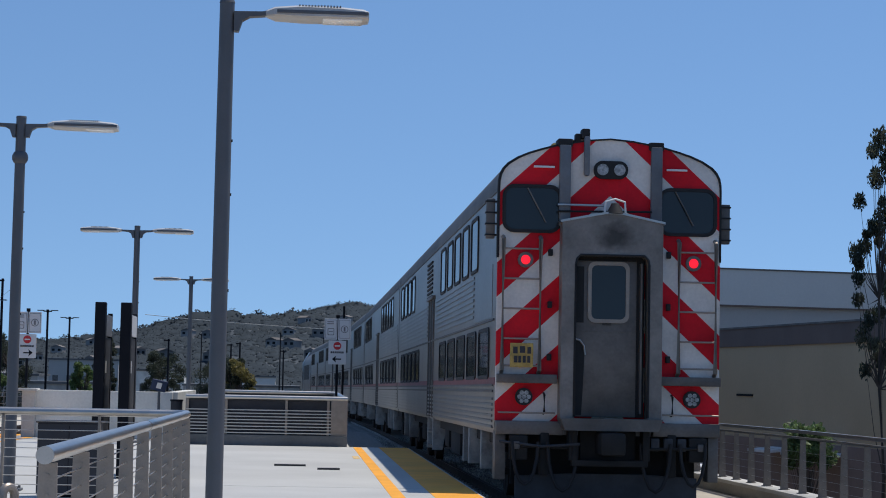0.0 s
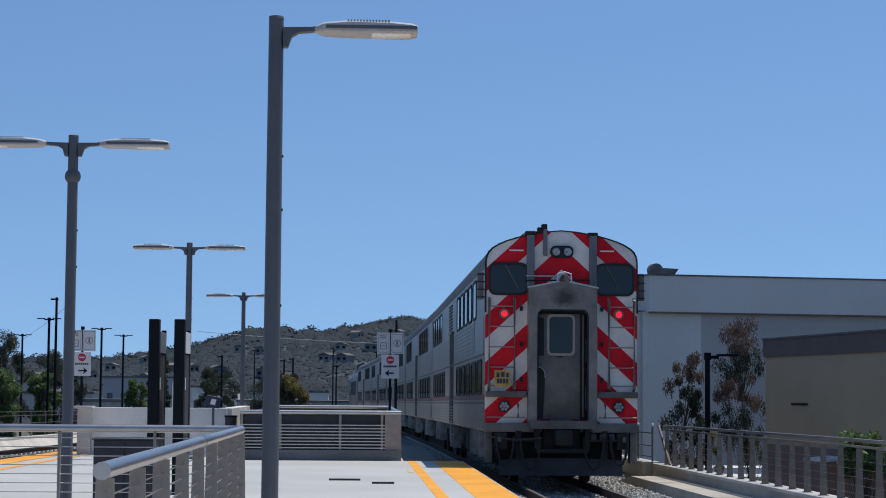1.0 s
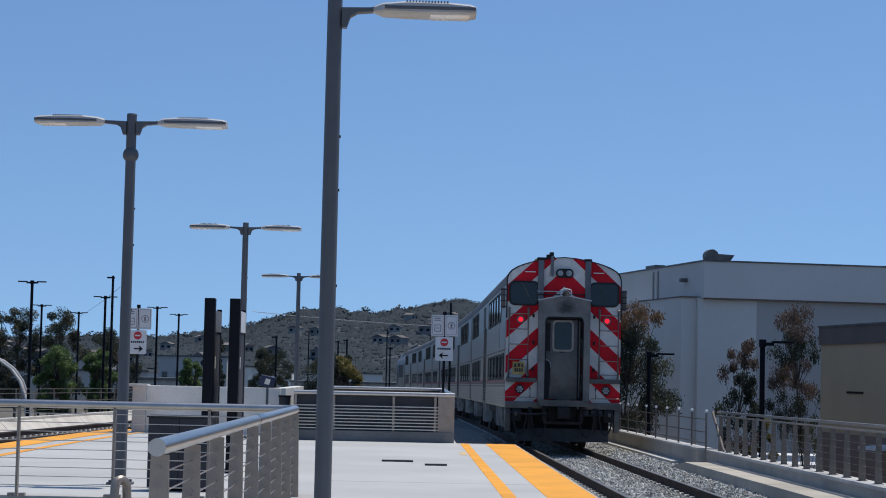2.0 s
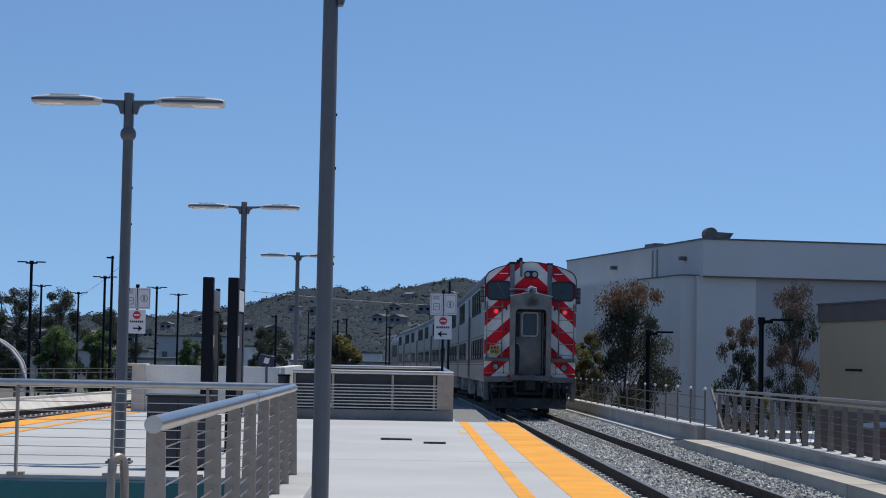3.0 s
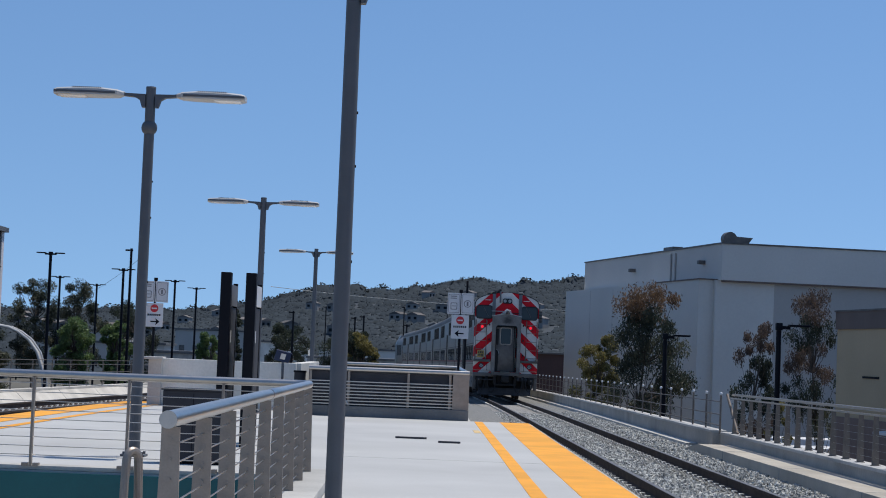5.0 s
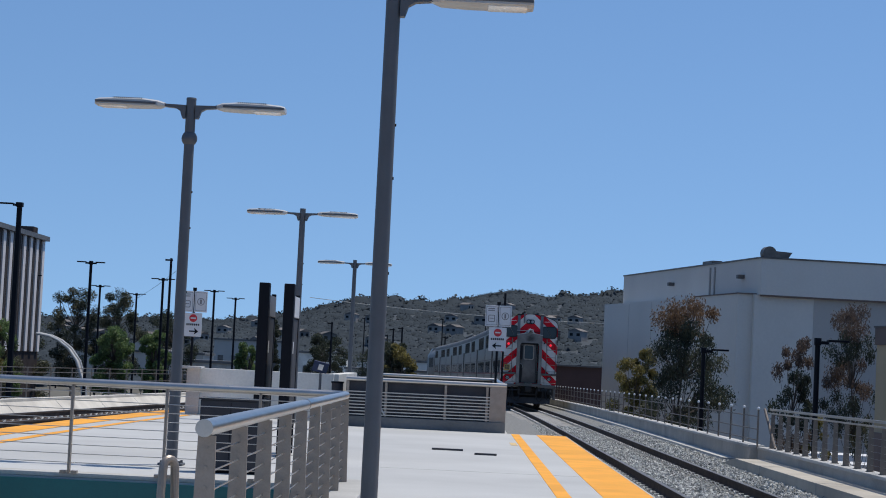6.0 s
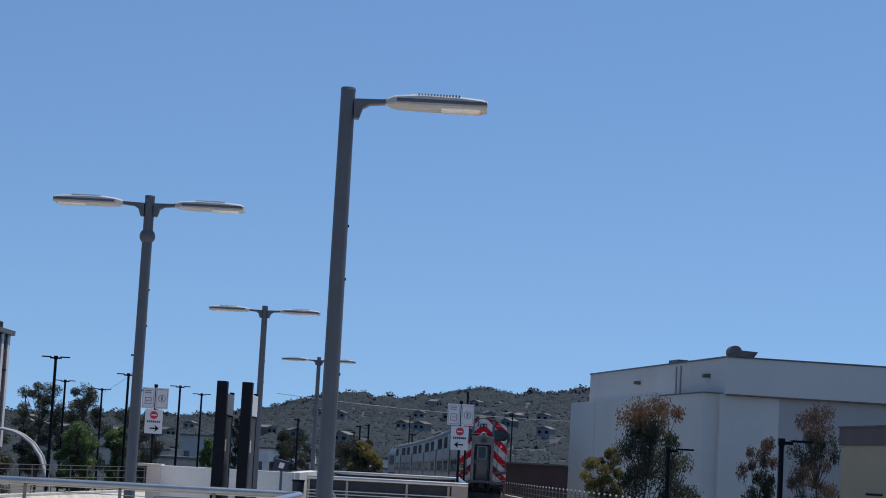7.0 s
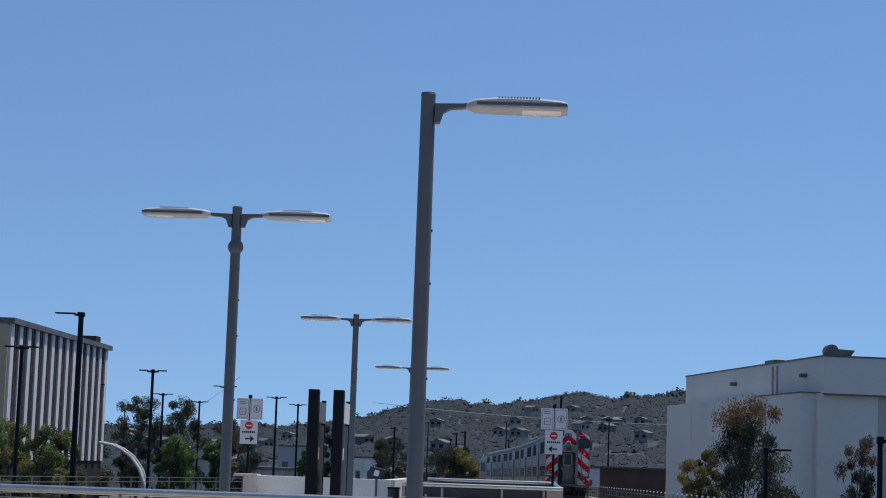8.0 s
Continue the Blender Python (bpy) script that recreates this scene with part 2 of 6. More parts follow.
LEAF_GREEN = material("fresh_leaf", (0.145, 0.215, 0.08), 0.6, vary=0.2, scale=2, fine=12, islands=0.4)
LEAF_OLIVE = material("olive_leaf", (0.22, 0.19, 0.065), 0.6, vary=0.2, scale=2, fine=12, islands=0.4)
# foliage colour pulled to blue grey: the haze of distance is painted in
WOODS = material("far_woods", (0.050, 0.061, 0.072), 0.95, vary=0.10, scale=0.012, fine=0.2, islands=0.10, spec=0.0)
LEAF_DARK = material("dark_leaf", (0.05, 0.062, 0.042), 0.7, vary=0.25, scale=1, fine=6, islands=0.4)
for leaf_kind in (LEAF_EUC, LEAF_RUST, LEAF_BROWN, LEAF_GREEN, LEAF_OLIVE, LEAF_DARK):
    leafy(leaf_kind)
ASPHALT = material("asphalt", (0.055, 0.055, 0.057), 0.9, vary=0.15, scale=0.3, fine=8)
GROUND = material("dry_ground", (0.11, 0.10, 0.075), 0.95, vary=0.25, scale=0.02, fine=0.3)
# same blue-grey haze tint in the slope under the woods
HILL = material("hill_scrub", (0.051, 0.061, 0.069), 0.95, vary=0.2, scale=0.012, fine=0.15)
WHITE_PAINT = material("white_paint", (0.75, 0.75, 0.74), 0.5, vary=0.05, scale=3)
SIGN_WHITE = material("sign_white", (0.66, 0.67, 0.68), 0.4, vary=0.03, scale=4)
SIGN_RED = material("sign_red", (0.55, 0.02, 0.03), 0.4, vary=0.05, scale=6)
SIGN_BLUE = material("sign_blue", (0.012, 0.03, 0.09), 0.7, vary=0.05, scale=6)
SIGN_GREY = material("sign_print_grey", (0.18, 0.18, 0.19), 0.5, vary=0.05, scale=6)
FACADE_DARK = material("dark_window_bay", (0.065, 0.056, 0.054), 0.95, vary=0.15, scale=0.4, fine=3, spec=0.0)
FIN_WHITE = material("white_fin", (0.66, 0.62, 0.60), 0.8, vary=0.06, scale=0.5, fine=6)
HOUSE_WALL = material("house_wall", (0.20, 0.195, 0.19), 0.85, vary=0.1, scale=0.2, fine=2, objects=0.35)
HOUSE_ROOF = material("house_roof", (0.15, 0.135, 0.125), 0.85, vary=0.15, scale=0.2, fine=2, objects=0.35)


# ---------- mesh helpers ----------
def thing(name, label, category, group="", kind="", at=None):
    ob = new(name)
    ob.empty_display_size = 0.3
    if at is not None:
        ob.matrix_world = at
    return tagged(ob, label, category, group, kind)


def mesh_of(name, bm, *mats, smooth=True, angle=35):
    me = bpy.data.meshes.new(name)
    bmesh.ops.recalc_face_normals(bm, faces=bm.faces)
    if smooth:
        lim = radians(angle)
        for e in bm.edges:
            e.smooth = len(e.link_faces) == 2 and e.calc_face_angle(3) < lim
        for f in bm.faces:
            f.smooth = True
    bm.to_mesh(me)
    bm.free()
    for m in mats:
        me.materials.append(m)
    return me


def part(name, bm, mat, parent, label="", smooth=True):
    ob = new(name, mesh_of(name, bm, mat, smooth=smooth))
    ob.parent = parent
    if label:
        ob["label"] = label
    return ob


def solid(name, bm, mat, label, category="", group="", kind="", smooth=True):
    return tagged(new(name, mesh_of(name, bm, mat, smooth=smooth)), label, category, group, kind)


def add_box(bm, x0, x1, y0, y1, z0, z1, bevel=0.0, m=None):
    ret = bmesh.ops.create_cube(bm, size=1)
    vs = ret["verts"]
    bmesh.ops.scale(bm, vec=(x1 - x0, y1 - y0, z1 - z0), verts=vs)
    bmesh.ops.translate(bm, vec=((x0 + x1) / 2, (y0 + y1) / 2, (z0 + z1) / 2), verts=vs)
    if bevel:
        es = list({e for v in vs for e in v.link_edges})
        vs = bmesh.ops.bevel(bm, geom=es, offset=bevel, segments=2, profile=0.6, affect="EDGES")["verts"]
    if m is not None:
        bmesh.ops.transform(bm, matrix=m, verts=vs)
    return vs


def box(x0, x1, y0, y1, z0, z1, bevel=0.0):
    bm = bmesh.new()
    add_box(bm, x0, x1, y0, y1, z0, z1, bevel)
    return bm


def add_rod(bm, a, b, r0, r1=None, seg=10):
    a, b = Vector(a), Vector(b)
    d = b - a
    m = Matrix.Translation((a + b) / 2) @ d.to_track_quat("Z", "Y").to_matrix().to_4x4()
    return bmesh.ops.create_cone(bm, cap_ends=True, segments=seg, radius1=r0, radius2=r0 if r1 is None else r1, depth=d.length, matrix=m)["verts"]


def rod(a, b, r0, r1=None, seg=10):
    bm = bmesh.new()
    add_rod(bm, a, b, r0, r1, seg)
    return bm


def add_tube(bm, pts, r, seg=8, caps=True):
    """A round tube along a line of points."""
    pts = [Vector(p) for p in pts]
    rings = []
    for i, p in enumerate(pts):
        d = (pts[min(i + 1, len(pts) - 1)] - pts[max(i - 1, 0)]).normalized()
        q = d.to_track_quat("Z", "Y")
        rad = r[i] if isinstance(r, (list, tuple)) else r
        rings.append([bm.verts.new(p + q @ Vector((rad * math.cos(k * math.tau / seg), rad * math.sin(k * math.tau / seg), 0))) for k in range(seg)])
    for a, b in zip(rings, rings[1:]):
        for k in range(seg):
            bm.faces.new((a[k], a[(k + 1) % seg], b[(k + 1) % seg], b[k]))
    if caps:
        bm.faces.new(rings[0][::-1])
        bm.faces.new(rings[-1])


def tube(pts, r, seg=8):
    bm = bmesh.new()
    add_tube(bm, pts, r, seg)
    return bm


def rounded(w, h, r, n=5, cx=0.0, cz=0.0):
    """Corner-rounded rectangle outline, anticlockwise, as (x, z) pairs."""
    out = []
    for sx, sz, a0 in ((1, -1, -90), (1, 1, 0), (-1, 1, 90), (-1, -1, 180)):
        for k in range(n + 1):
            a = radians(a0 + 90 * k / n)
            out.append((cx + sx * (w / 2 - r) + r * math.cos(a), cz + sz * (h / 2 - r) + r * math.sin(a)))
    return out


def add_prism(bm, outline, y0, y1):
    """An outline in x and z, drawn out along y."""
    a = [bm.verts.new((x, y0, z)) for x, z in outline]
    b = [bm.verts.new((x, y1, z)) for x, z in outline]
    n = len(a)
    for i in range(n):
        bm.faces.new((a[i], a[(i + 1) % n], b[(i + 1) % n], b[i]))
    bm.faces.new(a[::-1])
    bm.faces.new(b)


def prism(outline, y0, y1):
    bm = bmesh.new()
    add_prism(bm, outline, y0, y1)
    return bm


def add_frame(bm, outer, inner, y0, y1):
    """A ring between two outlines of equal count, drawn out along y."""
    rings = [[bm.verts.new((x, y, z)) for x, z in o] for o, y in ((outer, y0), (inner, y0), (inner, y1), (outer, y1))]
    n = len(outer)
    for a, b in zip(rings, rings[1:] + rings[:1]):
        for i in range(n):
            bm.faces.new((a[i], a[(i + 1) % n], b[(i + 1) % n], b[i]))


# ---------- ground, platform, tracks ----------
AXIS = -3.53          # middle of the island platform
EDGE = 2.27           # platform edge beside the departing train
TRACK = 4.07          # middle of that track
RAIL_TOP = -0.20
DROP = 0.11            # how far this track lies below the other
WHEEL_MID = 0.46 - DROP


def bend(y):
    """How far the line has swung to the left at a distance y along it."""
    return -1.85e-4 * max(0.0, y - 60.0) ** 2


def grade(y):
    """The line falls gently past the platform."""
    return -0.0055 * max(0.0, y - 25.0)


def far_track(y):
    """The other track closes in on this one past the platform."""
    if y < 28:
        return -9.35
    if y < 45:
        return -9.35 + 0.0022 * (y - 28) ** 2
    return -8.714 + 0.048 * min(y - 45, 75.0) + (bend(y) - bend(120) if y > 120 else 0.0)


def heading(y):
    return math.degrees(math.atan(3.7e-4 * max(0.0, y - 60.0)))


def strip(profile, y0, y1, step=4.0, closed=False, line=None):
    """A profile of (x, z) drawn out along the line of the track."""
    bm = bmesh.new()
    n = max(1, int((y1 - y0) / step))
    rings = []
    for i in range(n + 1):
        y = y0 + (y1 - y0) * i / n
        shift = line(y) if line else bend(y)
        rings.append([bm.verts.new((x + shift, y, z + grade(y))) for x, z in profile])
    k = len(profile)
    for a, b in zip(rings, rings[1:]):
        for j in range(k if closed else k - 1):
            bm.faces.new((a[j], a[(j + 1) % k], b[(j + 1) % k], b[j]))
    if closed:
        bm.faces.new(rings[0][::-1])
        bm.faces.new(rings[-1])
    return bm


def bar(x0, x1, z0, z1, y0, y1, step=4.0, line=None):
    return strip([(x0, z0), (x1, z0), (x1, z1), (x0, z1)], y0, y1, step, True, line)


def build_ground():
    bm = bmesh.new()
    bmesh.ops.create_grid(bm, x_segments=40, y_segments=40, size=2400)
    for v in bm.verts:
        v.co.y += 1500
        v.co.z = -5.3
    solid("ground", bm, GROUND, "dry flat ground with streets reaching to the hills", "ground", kind="structure")
    solid("road", box(8.2, 60, 20, 95, -5.28, -5.22), ASPHALT, "grey asphalt street and lot below the line", "road", kind="structure")
    solid("parking_lot", box(-90, -14.5, 60, 190, -5.28, -5.22), ASPHALT, "grey asphalt parking lot below the platform", "road", kind="structure")
    solid("embankment", bar(-13.6, 7.05, -5.4, -0.74, -30, 420, 6), WALL_CONCRETE, "raised concrete railway embankment", "embankment", kind="structure")


WELL = (-5.81, -1.25, 7.2, 21.05)   # stair opening in the platform


def build_platform():
    bm = bmesh.new()
    x0, x1, y0, y1 = WELL
    z = -0.72
    add_box(bm, x1, EDGE, -20, 41.2, z, 0)
    ys = [-20, 28, 32, 35, 38, 41, 43, 45, 46]
    a = [bm.verts.new((far_track(y) + 1.8, y, 0)) for y in ys] + [bm.verts.new((x0, 46, 0)), bm.verts.new((x0, -20, 0))]
    b = [bm.verts.new((v.co.x, v.co.y, z)) for v in a]
    bm.faces.new(a)
    for i in range(len(a)):
        bm.faces.new((a[i], a[(i + 1) % len(a)], b[(i + 1) % len(a)], b[i]))
    add_box(bm, x0, x1, y1, 46, z, 0)
    add_box(bm, x0, x1, -20, y0, z, 0)
    add_box(bm, x1, 1.05, 41.2, 66, z, -0.002)
    add_box(bm, x0 - 0.6, x1, 46, 66, z, -0.002)
    ob = solid("platform", bm, CONCRETE, "pale grey concrete island platform", "platform", kind="structure", smooth=False)
    for xa, xb, ya, yb, name in ((1.66, EDGE - 0.004, -20, 41.18, "warning_strip"), (1.12, 1.29, -20, 41.0, "yellow_line")):
        part(name, box(xa, xb, ya, yb, -0.01, 0.004), YELLOW, ob, "yellow painted tactile paving", smooth=False)
    for a, b, name in ((0.004, 0.61, "warning_strip"), (0.98, 1.15, "yellow_line")):
        bm = bmesh.new()
        ends = [[bm.verts.new((far_track(y) + 1.8 + d, y, 0.006)) for d in (a, b)] for y in [-20, 28, 31, 34, 37, 40, 43, 45.9]]
        for p, q in zip(ends, ends[1:]):
            bm.faces.new((p[0], p[1], q[1], q[0]))
        part(name, bm, YELLOW, ob, "yellow painted tactile paving", smooth=False)
    # pale edge nosing
    part("nosing", box(EDGE, EDGE + 0.02, -20, 41.2, -0.12, 0.003), CURB, ob)
    # slot drains and the dotted guiding band
    for xa, xb, yc in ((-0.41, 0.10, 32.0), (0.28, 0.63, 30.9)):
        part("drain_slot", box(xa, xb, yc - 0.04, yc + 0.04, -0.01, 0.03), DARK_GREY, ob, "low dark hatch edge", smooth=False)
    for i in range(44):
        x = -0.70 + i * 0.043
        part("tactile_dash", box(x, x + 0.024, 18.20, 18.30, -0.01, 0.007), WHITE_PAINT, ob, smooth=False)
    part("paint_mark", box(0.97, 1.09, 35.2, 36.4, -0.01, 0.004), material("faded_yellow", (0.66, 0.47, 0.22), 0.8), ob, "faded yellow paint mark", smooth=False)
    # expansion joints
    for y in (14, 26):
        part("joint", box(-1.05, 1.64, y - 0.012, y + 0.012, -0.02, 0.002), CURB, ob, smooth=False)
    # stairwell walls in teal panels and the flight
    wall = solid("stairwell", box(x0, x1, y1 - 0.06, y1, -5, -0.02), TEAL, "teal panelled stairwell walls below the platform", "stairwell", kind="structure")
    part("wall_panel", box(x0, x0 + 0.05, y0, y1 - 0.06, -5, -0.02), TEAL, wall)
    part("wall_panel", box(x1 - 0.05, x1, y0, y1 - 0.06, -5, -0.02), TEAL, wall)
    for i in range(24):
        part("step", box(x0 + 0.05, x1 - 0.05, y0 + 1.2 + i * 0.30, y0 + 1.54 + i * 0.30, -0.25 - i * 0.175, -0.175 - i * 0.175), CURB, wall)


def build_track(xc, name, label, y0, y1, line=None, lift=0.0):
    tr = thing(name, label, "railway track", kind="structure", at=pose(0, 0, lift))
    for s in (-1, 1):
        x = xc + s * 0.755
        part("rail", strip([(x - 0.07, -0.375), (x + 0.07, -0.375), (x + 0.07, -0.36), (x + 0.012, -0.34), (x + 0.012, -0.25), (x + 0.036, -0.24),
                            (x + 0.036, -0.206), (x - 0.036, -0.206), (x - 0.036, -0.24), (x - 0.012, -0.25), (x - 0.012, -0.34), (x - 0.07, -0.36)], y0, y1, 5, True, line), RAIL_STEEL, tr)
        part("rail_head", bar(x - 0.034, x + 0.034, -0.207, RAIL_TOP, y0, y1, 5, line), RAIL_HEAD, tr, "polished running surface")
    tie = mesh_of("tie", box(-1.3, 1.3, -0.13, 0.13, -0.66, -0.428, 0.02), TIE)
    bm = bmesh.new()
    for s in (-1, 1):
        for k in (-1, 1):
            add_tube(bm, [(s * 0.755 + k * dx, dy, dz) for dx, dy, dz in ((0.05, -0.09, -0.43), (0.15, -0.07, -0.37), (0.17, -0.03, -0.33), (0.10, 0.0, -0.335), (0.17, 0.04, -0.33), (0.15, 0.08, -0.37), (0.05, 0.09, -0.43))], 0.012, 5)
    clip = mesh_of("clip", bm, CLIP_STEEL)
    y = y0 + 0.3
    while y < min(y1, 105):
        for me in (tie, clip):
            ob = new(me.name, me)
            ob.parent = tr
            ob.matrix_local = pose(xc + (line(y) if line else bend(y)), y, grade(y), 0, 0, heading(y))
        y += 0.61
    return tr


def build_ballast():
    ob = solid("ballast_bed", strip([(EDGE, -0.44 - DROP), (5.1, -0.44 - DROP), (5.6, -0.43), (6.75, -0.42)], -20, 420, 4), BALLAST_BED, "grey crushed stone track bed", "ballast", kind="stuff")
    solid("ballast_bed", strip([(-2.9, -0.34), (1.75, -0.34)], -20, 420, 4, line=far_track), BALLAST_BED, "grey crushed stone track bed", "ballast", kind="stuff")
    solid("ballast_bed", bar(-6.6, EDGE, -0.71, -0.43, 66.1, 420, 6), BALLAST_BED, "grey crushed stone between the tracks", "ballast", kind="stuff")
    solid("ballast_bed", box(1.07, EDGE, 41.22, 66.1, -0.7, -0.36), BALLAST_BED, "grey crushed stone at the platform end", "ballast", kind="stuff")
    solid("ballast_bed", box(-7.3, -6.43, 46.02, 66.1, -0.75, -0.45), BALLAST_BED, "grey crushed stone at the platform end", "ballast", kind="stuff")
    rng = np.random.default_rng(5)
    base = np.array([(1, 0, 0), (-1, 0, 0), (0, 1, 0), (0, -1, 0), (0, 0, 1), (0, 0, -1)], float)
    tri = np.array([(0, 2, 4), (2, 1, 4), (1, 3, 4), (3, 0, 4), (2, 0, 5), (1, 2, 5), (3, 1, 5), (0, 3, 5)])
    verts, faces = [], []

    def scatter(count, xa, xb, ya, yb, z):
        for _ in range(count):
            # denser towards the near end, where the stones show largest
            y = ya + (yb - ya) * rng.random() ** 1.35
            x = xa + (xb - xa) * rng.random()
            if abs(abs(x - TRACK) - 0.755) < 0.10:
                continue
            r = rng.uniform(0.024, 0.05)
            bank = min(1.0, max(0.0, (x - 5.1) / 0.5)) * 0.12   # the shoulder rises beside the walkway
            turn = np.linalg.qr(rng.normal(size=(3, 3)))[0]
            p = (base * rng.uniform(0.65, 1.25, (6, 1)) * (r, r * 0.85, r * 0.75)) @ turn + (x + bend(y), y, z + bank + grade(y) + rng.uniform(-0.015, 0.02))
            faces.append(tri + len(verts) * 6)
            verts.append(p)

    scatter(46000, EDGE + 0.03, 6.55, 16, 75, -0.42 - DROP)
    scatter(1400, 1.1, EDGE, 41.3, 48, -0.345)
    me = bpy.data.meshes.new("ballast_stones")
    me.from_pydata(np.concatenate(verts).tolist(), [], np.concatenate(faces).tolist())
    me.materials.append(BALLAST)
    tagged(new("ballast_stones", me), "loose grey crushed stones between the rails", "ballast", kind="stuff")


# ---------- right and left parapets with their fences ----------
def build_parapets():
    wall = solid("parapet", bar(6.60, 6.90, -0.75, -0.03, -20, 43.0), PARAPET, "pale concrete parapet beside the track", "parapet wall", kind="structure")
    part("cap", bar(6.57, 6.93, -0.03, 0.02, -20, 43.0), CURB, wall)
    far = solid("parapet", bar(6.42, 6.72, -0.75, 0.0, 43.0, 330), PARAPET, "pale concrete parapet beside the track", "parapet wall", kind="structure")
    part("cap", bar(6.39, 6.75, 0.0, 0.05, 43.0, 330), CURB, far)
    part("footing", bar(6.14, 6.42, -0.75, -0.33, 45.2, 330), CURB, far, "low bright footing")
    slab = solid("walkway_slab", bar(5.88, 6.60, -0.72, -0.205, -20, 41.4), SLAB, "low concrete walkway beside the ballast", "walkway", kind="structure")
    for y in range(-16, 41, 6):
        part("slab_joint", box(5.875, 6.6, y - 0.015, y + 0.015, -0.6, -0.202 + grade(y)), WALL_CONCRETE, slab)
    # the walkway ends in a short ramp
    ramp = bmesh.new()
    rim = [ramp.verts.new(v) for v in ((5.88, 41.41, -0.72), (6.58, 41.41, -0.72), (6.58, 43.8, -0.72), (5.88, 43.8, -0.72))]
    top = [ramp.verts.new(v) for v in ((5.88, 41.41, -0.205 + grade(41.4)), (6.39, 41.41, -0.205 + grade(41.4)), (6.39, 43.8, -0.52), (5.88, 43.8, -0.52))]
    ramp.faces.new(rim[::-1])
    ramp.faces.new(top)
    for k in range(4):
        ramp.faces.new((rim[k], rim[(k + 1) % 4], top[(k + 1) % 4], top[k]))
    part("ramp", ramp, SLAB, slab, smooth=False)
    # cable fence on flat posts
    fence = thing("cable_fence", "stainless cable fence with flat posts on the parapet", "fence")
    bm = bmesh.new()
    add_prism(bm, [(-0.055, -0.05), (0.055, -0.05), (0.035, 0.72), (-0.035, 0.72)], -0.012, 0.012)
    add_box(bm, -0.07, 0.07, -0.05, 0.05, -0.05, -0.03)
    post = mesh_of("post", bm, FENCE_POST, smooth=False)
    y = -6.0
    while y < 42.3:
        ob = new("post", post)
        ob.parent = fence
        ob.matrix_local = pose(6.75, y, 0.06 + grade(y))
        y += 1.0
    part("top_rail", bar(6.72, 6.78, 0.825, 0.87, -10, 42.3), STEEL, fence)
    part("second_rail", bar(6.66, 6.69, 0.755, 0.785, -10, 42.3), STEEL, fence)
    for k in range(5):
        part("cable", bar(6.748, 6.752, 0.13 + k * 0.11, 0.134 + k * 0.11, -10, 42.3), STEEL, fence)
    part("end_brace", rod((6.75, 41.6, -0.06), (6.66, 42.6, 0.75), 0.03), FENCE_POST, fence)
    picket = thing("picket_fence", "galvanised post and rail fence with capped posts", "fence")
    bm = bmesh.new()
    add_rod(bm, (0, 0, -0.08), (0, 0, 0.77), 0.021, seg=8)
    stake = mesh_of("post", bm, FENCE_POST)
    ball = bmesh.new()
    bmesh.ops.create_uvsphere(ball, u_segments=8, v_segments=5, radius=0.038, matrix=Matrix.Translation((0, 0, 0.795)))
    knob = mesh_of("cap", ball, WHITE_PAINT)
    y = 42.9
    while y < 150:
        ob = new("cap", knob)
        ob.parent = picket
        ob.matrix_local = pose(6.57 + bend(y), y, 0.06 + grade(y))
        ob = new("post", stake)
        ob.parent = picket
        ob.matrix_local = pose(6.57 + bend(y), y, 0.06 + grade(y))
        y += 2.15
    for z in (0.16, 0.40, 0.68):
        part("rail", strip([(6.56, z - 0.012), (6.58, z - 0.012), (6.58, z + 0.012), (6.56, z + 0.012)], 42.9, 150, 5, True), FENCE_POST, picket)
    # across the island, on the far side
    lx = -2.9
    low = solid("parapet", strip([(lx - 0.3, -0.75), (lx + 0.42, -0.75), (lx + 0.42, -0.36), (lx + 0.02, 0.05), (lx - 0.3, 0.05)], 15, 330, 4, True, far_track), CREAM_WALL, "pale concrete parapet beyond the far track", "parapet wall", kind="structure")
    part("cap", bar(lx - 0.33, lx + 0.03, 0.05, 0.11, 15, 330, line=far_track), CREAM_WALL, low)
    for y in range(24, 120, 5):
        joint = prism([(lx + 0.026, 0.05), (lx + 0.426, -0.36), (lx + 0.40, -0.36), (lx, 0.05)], y - 0.02, y + 0.02)
        joint.transform(Matrix.Translation((far_track(y), 0, grade(y))))
        part("panel_joint", joint, WALL_CONCRETE, low)
    lf = thing("picket_fence", "galvanised mesh fence on the far parapet", "fence")
    y = 30.0
    while y < 150:
        ob = new("post", stake)
        ob.parent = lf
        ob.matrix_local = pose(lx - 0.15 + far_track(y), y, 0.15 + grade(y))
        y += 2.4
    for z in (0.3, 0.55, 0.8, 0.93):
        part("rail", strip([(lx - 0.16, z - 0.01), (lx - 0.14, z - 0.01), (lx - 0.14, z + 0.01), (lx - 0.16, z + 0.01)], 30, 150, 5, True, far_track), FENCE_POST, lf)


